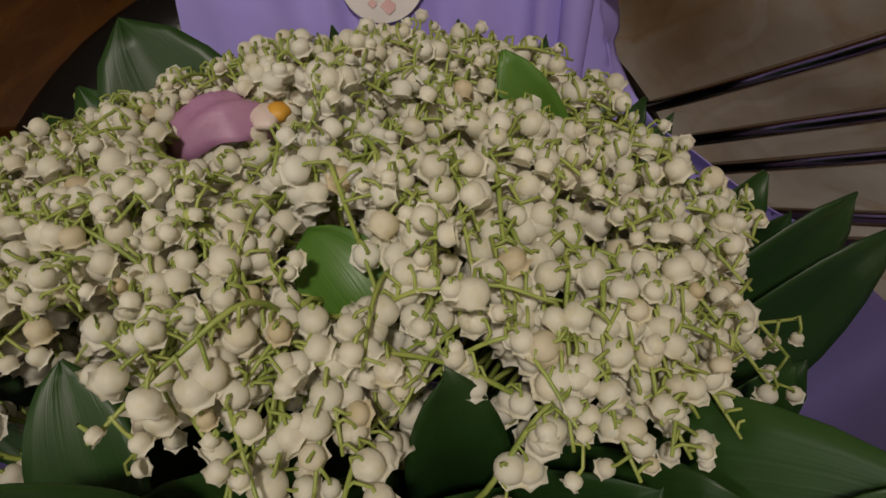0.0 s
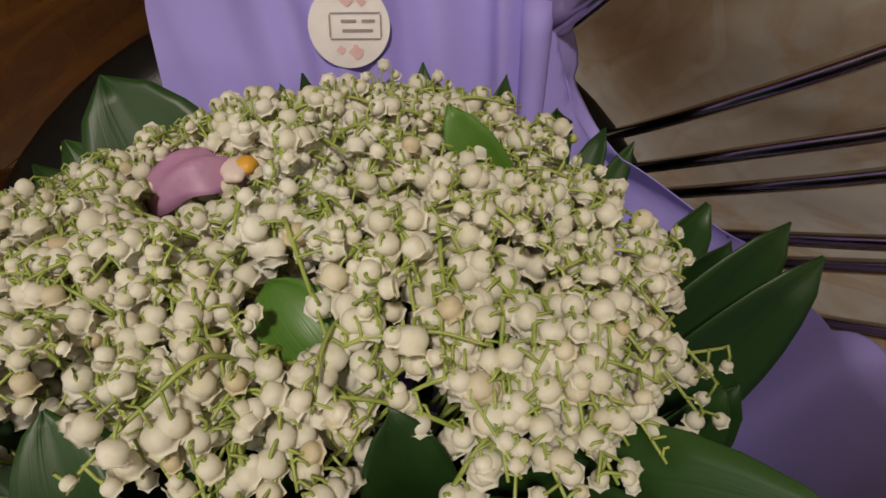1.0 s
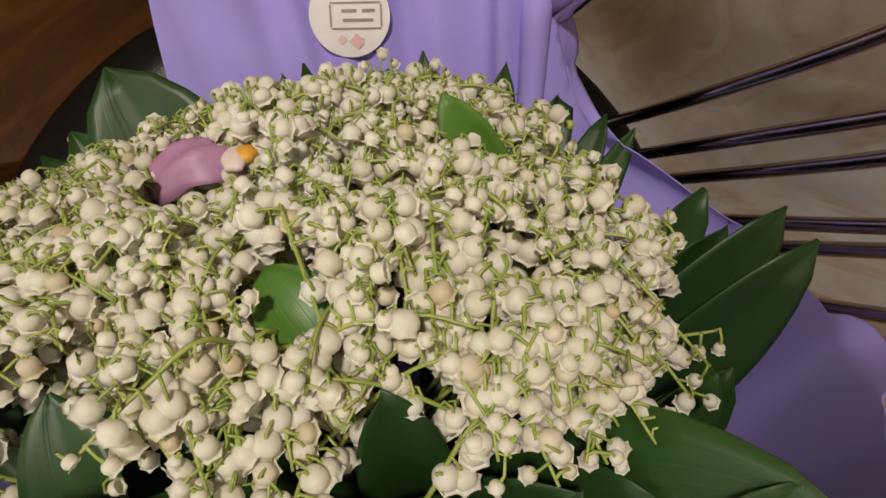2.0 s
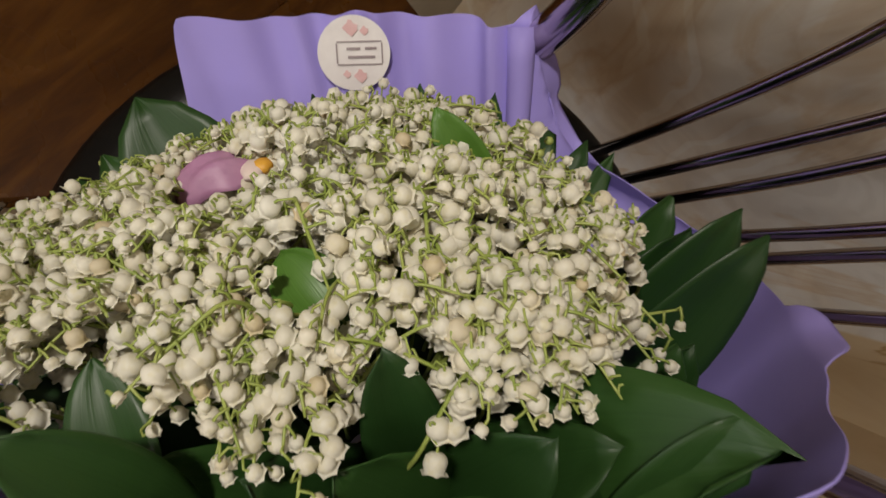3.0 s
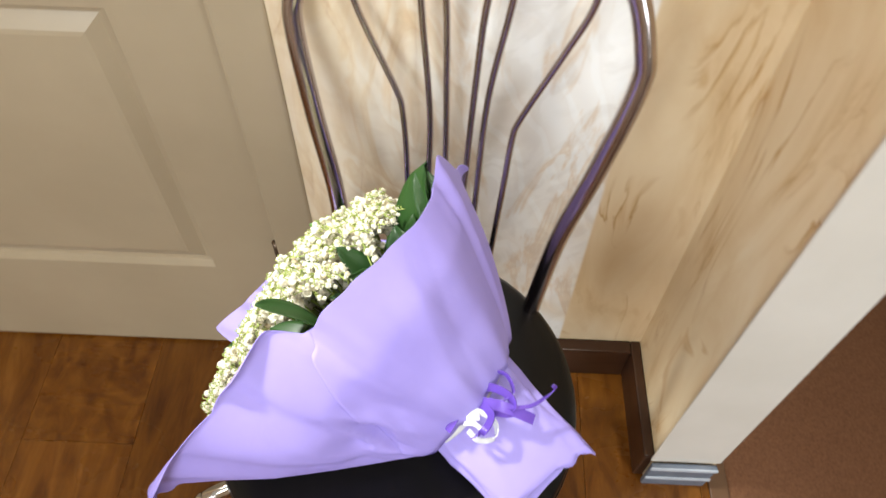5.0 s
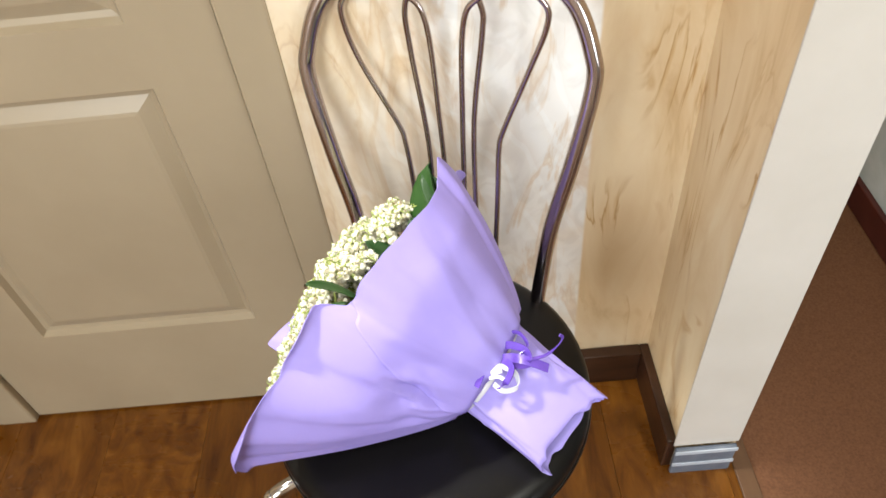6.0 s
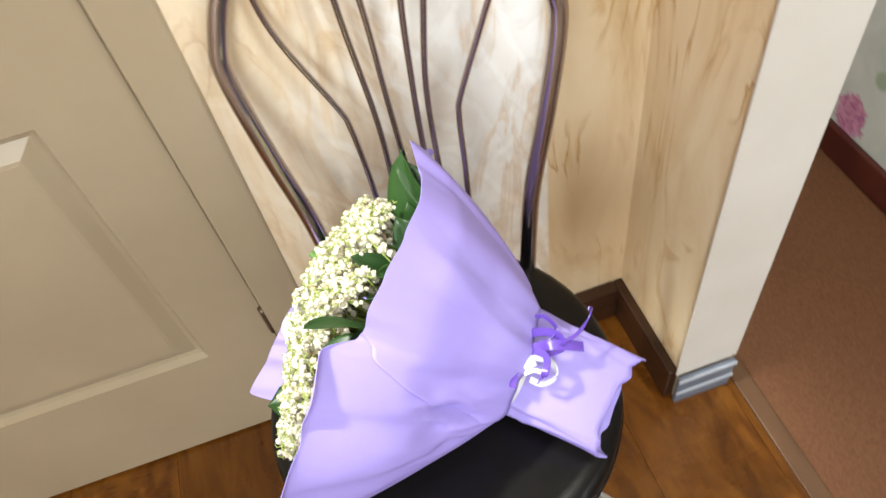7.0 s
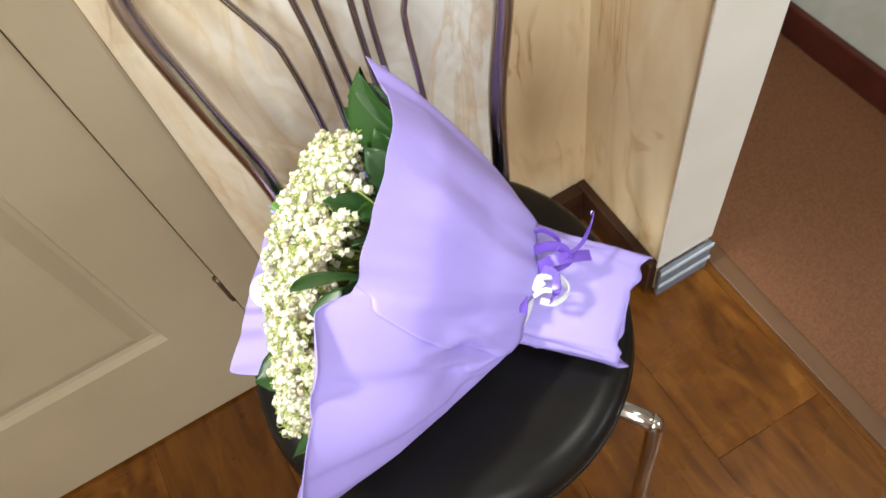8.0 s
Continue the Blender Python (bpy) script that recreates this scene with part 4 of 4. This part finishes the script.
def sprig(points, bells, size, open_to):
    """An arching stalk with bells that nod from short curved pedicels."""
    path = [kept_in(p, 0.006) for p in smooth_path(points, 5)]
    gone = [0.0]
    for p0, p1 in zip(path, path[1:]):
        gone.append(gone[-1] + (p1 - p0).length)
    tip, length, last = path[-1], gone[-1], len(path) - 1
    if sum(in_the_clear(p) for p in path[last // 2:]) >= 3:
        return

    bm = bmesh.new()
    tube(bm, path, [0.00090 - 0.00045 * k / last for k in range(last + 1)], 6)
    placed = []
    for k in range(bells):
        back = 0.002 + k * (0.0047 + 0.0005 * k / bells)
        far = length - back
        if far < 0.2 * length:
            break
        i = max(n for n in range(last) if gone[n] <= far)
        p = path[i].lerp(path[i + 1], (far - gone[i]) / max(1e-6, gone[i + 1] - gone[i]))
        d = (path[i + 1] - path[i]).normalized()
        side = d.cross(open_to)
        side = side.normalized() if side.length > 1e-3 else B1
        sz = size * (0.55 + 0.45 * min(1.0, k / 3.0)) * rnd.uniform(0.88, 1.1)
        ang = rnd.uniform(-1.9, 1.9)
        out = (open_to * math.cos(ang) + side * math.sin(ang)).normalized()
        mouth = (-AX * 0.66 + B2 * 0.18 - Vector((0, 0, 0.18)) + side * math.sin(ang) * 0.35 - d * 0.15 + Vector((rnd.uniform(-1, 1), rnd.uniform(-1, 1), rnd.uniform(-1, 1))) * 0.42).normalized()
        top = p + out * rnd.uniform(0.0030, 0.0065) + mouth * 0.001
        top = kept_in(top)
        if in_the_clear(top):
            continue
        tube(bm, [p, p + (top - p) * 0.45 - mouth * 0.0030, top - mouth * 0.0016, top + mouth * 0.0006], [0.00050, 0.00046, 0.00044, 0.0006], 4, cap=False)
        m = Matrix.Translation(top) @ (-mouth).to_track_quat("Z", "Y").to_matrix().to_4x4() @ Matrix.Rotation(rnd.random() * 6.28, 4, "Z") @ Matrix.Diagonal((sz, sz, sz * rnd.uniform(0.85, 1.0), 1))
        placed.append((m, rnd.randrange(6)))
    stalk = part("flower_stalk", bm, STEM, bouquet)
    if single[0] + len(placed) <= 300 and (tip - at(0.20, 0.03, 0.03)).length < 0.078:
        for m, which in placed:
            ob = new("bell", BELLS[which])
            ob.parent, ob.matrix_basis = stalk, m
        single[0] += len(placed)
    else:
        vs, fs = [], []
        for m, which in placed:
            base = len(vs)
            vs += [m @ c for c in BELL_VERTS[which]]
            fs += [tuple(base + q for q in f) for f in BELL_FACES[which]]
        rest_verts.append((vs, fs))


def flower_heads():
    count = 470
    for k in range(count):
        f = math.sqrt((k + 0.5) / count)
        q = k * 2.39996
        e1 = -0.014 + (0.148 if math.cos(q) > 0 else 0.134) * f * math.cos(q) + rnd.uniform(-0.006, 0.006)
        e2 = -0.016 + 0.120 * f * math.sin(q) + rnd.uniform(-0.006, 0.006)
        # leaves, not bells, fill the front at one side; the far side ends sooner
        most = 0.098 if e1 > -0.03 else max(0.038, 0.086 + (e1 + 0.03) * 1.05)
        if -0.022 < e1 < 0.028:
            most = 0.072
        if e2 > most or e1 > 0.100 + 0.35 * e2:
            continue
        # the fertile end arches over and lies along the dome
        turn = math.atan2(e2 + 0.06, e1) + rnd.gauss(0, 0.75)
        t1, t2 = math.cos(turn), math.sin(turn)
        sunk, reach = rnd.uniform(0.0, 0.013), rnd.uniform(0.040, 0.058)
        line = []
        for h in (1.0, 0.66, 0.33, 0.0):
            x, y = e1 - t1 * reach * h, e2 - t2 * reach * h
            line.append(head(dome(x, y) - sunk - 0.034 * h * h + 0.004 * math.sin(math.pi * h), x, y))
        x, y = e1 - t1 * reach * 1.2, e2 - t2 * reach * 1.2
        root = head(dome(x, y) - 0.085, x * 0.6, y * 0.6)
        if in_the_clear(line[-1]) or y > 0.082:
            continue
        lean = AX * 0.9 + (B1 * t2 - B2 * t1) * rnd.uniform(-0.8, 0.8) + Vector((rnd.uniform(-1, 1), rnd.uniform(-1, 1), rnd.uniform(-1, 1))) * 0.5
        sprig([root, *line], rnd.randint(11, 14), 0.0067 * rnd.uniform(0.88, 1.10), lean.normalized())


flower_heads()
# a few heads that stand above the rest at the back
for a, e1, e2 in ((0.217, 0.020, -0.066), (0.216, 0.052, -0.066), (0.219, -0.023, -0.070), (0.206, 0.076, -0.066), (0.214, -0.058, -0.072), (0.184, 0.106, -0.060), (0.210, 0.032, -0.074), (0.210, -0.004, -0.078), (0.196, 0.092, -0.054), (0.209, -0.085, -0.056)):
    sprig([head(a - 0.075, e1 * 0.8, e2 * 0.8), head(a - 0.035, e1 * 0.9, e2 * 0.98), head(a - 0.006, e1 - 0.003, e2 - 0.004), head(a, e1 + rnd.uniform(-0.006, 0.006), e2 + 0.004)], 9, 0.0068, (B2 * 0.6 + AX * 0.5).normalized())
# long sprays that hang out over the leaves
for tip, root, n in (((0.194, -0.030, 0.079), (0.207, -0.018, 0.048), 10), ((0.197, -0.013, 0.074), (0.209, -0.010, 0.046), 9), ((0.194, -0.021, 0.081), (0.206, -0.008, 0.052), 9), ((0.177, 0.075, 0.087), (0.190, 0.066, 0.050), 10), ((0.173, 0.092, 0.076), (0.186, 0.080, 0.044), 9), ((0.181, 0.060, 0.090), (0.194, 0.054, 0.054), 10), ((0.184, 0.046, 0.093), (0.196, 0.042, 0.058), 9), ((0.170, 0.104, 0.066), (0.183, 0.088, 0.036), 9), ((0.179, 0.068, 0.080), (0.192, 0.060, 0.046), 9), ((0.174, 0.112, 0.058), (0.170, 0.060, 0.052), 9), ((0.219, -0.056, 0.071), (0.222, -0.020, 0.050), 10), ((0.211, 0.014, 0.053), (0.223, 0.016, 0.012), 10), ((0.213, 0.003, 0.050), (0.225, 0.000, 0.010), 10), ((0.209, 0.024, 0.055), (0.222, 0.030, 0.014), 10), ((0.213, 0.018, 0.043), (0.225, 0.010, 0.004), 10), ((0.205, 0.031, 0.062), (0.219, 0.038, 0.022), 10), ((0.207, -0.006, 0.060), (0.222, -0.010, 0.022), 9), ((0.193, 0.037, 0.078), (0.207, 0.047, 0.045), 10), ((0.190, 0.052, 0.080), (0.205, 0.057, 0.048), 10), ((0.187, 0.068, 0.074), (0.203, 0.062, 0.045), 10), ((0.192, 0.044, 0.084), (0.205, 0.052, 0.052), 9), ((0.181, 0.086, 0.066), (0.197, 0.074, 0.040), 9), ((0.197, 0.056, 0.062), (0.208, 0.050, 0.030), 10), ((0.190, 0.034, 0.085), (0.204, 0.040, 0.055), 9), ((0.188, 0.060, 0.080), (0.200, 0.066, 0.052), 9), ((0.199, 0.040, 0.066), (0.211, 0.036, 0.034), 10), ((0.192, -0.040, 0.076), (0.205, -0.020, 0.045), 10), ((0.200, -0.055, 0.062), (0.210, -0.030, 0.035), 10), ((0.197, -0.033, 0.066), (0.210, -0.010, 0.040), 10), ((0.191, -0.030, 0.084), (0.203, -0.020, 0.058), 9), ((0.180, -0.140, -0.080), (0.18, -0.09, -0.06), 8)):
    sprig([head(root[0] - 0.06, root[1] * 0.6, root[2] * 0.6), head(*root), head(*tip).lerp(head(*root), 0.5) + AX * 0.004, head(*tip)], n, 0.0067, (B2 * 0.8 - Vector((0, 0, 0.2))).normalized())


def remaining_bells():
    """All bells farther in and farther back, as one part."""
    vs, fs = [], []
    for v, f in rest_verts:
        base = len(vs)
        vs += v
        fs += [tuple(base + q for q in one) for one in f]
    me = bpy.data.meshes.new("bell_mass")
    me.from_pydata(vs, [], fs)
    for p in me.polygons:
        p.use_smooth = True
    me.materials.append(PETAL)
    ob = new("bell_mass", me)
    ob.parent, ob.matrix_parent_inverse = bouquet, Matrix.Translation(-bouquet.location)
    tagged(ob, "densely packed white bells", kind="stuff")


remaining_bells()


# an orchid bloom tucked between the bells and the back sheet
def orchid():
    c = head(*ORCHID_AT)
    bm = bmesh.new()
    rows, cols = 12, 14
    grid = []
    for i in range(rows + 1):
        s = i / rows
        row = []
        for j in range(cols + 1):
            t = 2 * j / cols - 1
            w = (0.017 + 0.002 * math.sin(11 * s)) * math.sin(math.pi * (0.06 + 0.9 * s)) ** 0.6
            row.append(bm.verts.new(c + B1 * (-0.018 + 0.034 * s) + AX * (0.008 * math.sin(math.pi * s) + 0.010 * (1 - t * t) - 0.004) + B2 * (w * t * 0.75) + AX * 0.0012 * math.sin(9 * t + 7 * s)))
        grid.append(row)
    for a, b in zip(grid, grid[1:]):
        for j in range(cols):
            bm.faces.new((a[j], a[j + 1], b[j + 1], b[j]))
    bloom = part("orchid_bloom", bm, ORCHID, bouquet, "pink orchid petal")
    bloom.modifiers.new("thickness", "SOLIDIFY").thickness = 0.0006
    for name, mat, o, r in (("lip", ORCHID_PALE, (0.006, 0.014, 0.005), (0.0050, 0.0075, 0.0030)), ("throat", ORCHID_YELLOW, (0.0065, 0.018, 0.005), (0.0042, 0.0045, 0.0030))):
        bm = bmesh.new()
        bmesh.ops.create_uvsphere(bm, u_segments=16, v_segments=10, radius=1.0)
        for v in bm.verts:
            k = 1 + 0.12 * math.sin(6 * math.atan2(v.co.y, v.co.x)) * (1 - abs(v.co.z))
            q = v.co * k
            v.co = c + AX * (o[0] + q.z * r[2]) + B1 * (o[1] + q.x * r[0]) + B2 * (o[2] + q.y * r[1])
        part(name, bm, mat, bloom)


orchid()


# a few unopened green buds at the stalk ends
def bud_spray(a, e1, e2):
    bm = bmesh.new()
    p0 = head(a - 0.03, e1 * 0.8, e2 * 0.8)
    p1 = head(a, e1, e2)
    tube(bm, [p0, p0.lerp(p1, 0.5), p1], [0.0008, 0.0006, 0.0005], 5)
    stalk = part("flower_stalk", bm, STEM, bouquet)
    for k in range(5):
        bm = bmesh.new()
        bmesh.ops.create_icosphere(bm, subdivisions=2, radius=0.0019 + 0.0003 * k)
        c = p0.lerp(p1, 1 - k * 0.16) + Vector((rnd.uniform(-1, 1), rnd.uniform(-1, 1), rnd.uniform(0, 1))) * 0.003
        for v in bm.verts:
            v.co = c + v.co + Vector((0, 0, -0.0004 if v.co.z < 0 else 0.0002))
        part("bud", bm, BUD, stalk, "small green bud")


for a, e1, e2 in ((0.192, 0.103, -0.035), (0.188, 0.106, -0.022), (0.190, -0.085, -0.135), (0.224, -0.034, 0.014)):
    bud_spray(a, e1, e2)


# ---- floor planks ----
def planks():
    width, length, x = 0.192, 1.285, -2.2 + 0.002
    bm = box(bmesh.new(), (0, 0, -0.008), (width - 0.0005, length - 0.0005, 0.0), 0.0005)
    me = bpy.data.meshes.new("plank")
    bm.to_mesh(me)
    bm.free()
    me.materials.append(LAMINATE)
    col = 0
    while x < 0.118:
        y = -2.9 - (col * 0.83) % length
        w = min(width, 0.1195 - x)
        while y < 0.12:
            y0, y1 = max(y, -2.898), min(y + length, 0.128)
            if y1 - y0 > 0.02:
                ob = new("plank", me)
                ob.parent = floor
                ob.location, ob.scale = (x, y0, 0), (w / width, (y1 - y0) / length, 1)
            y += length
        x += width
        col += 1


planks()
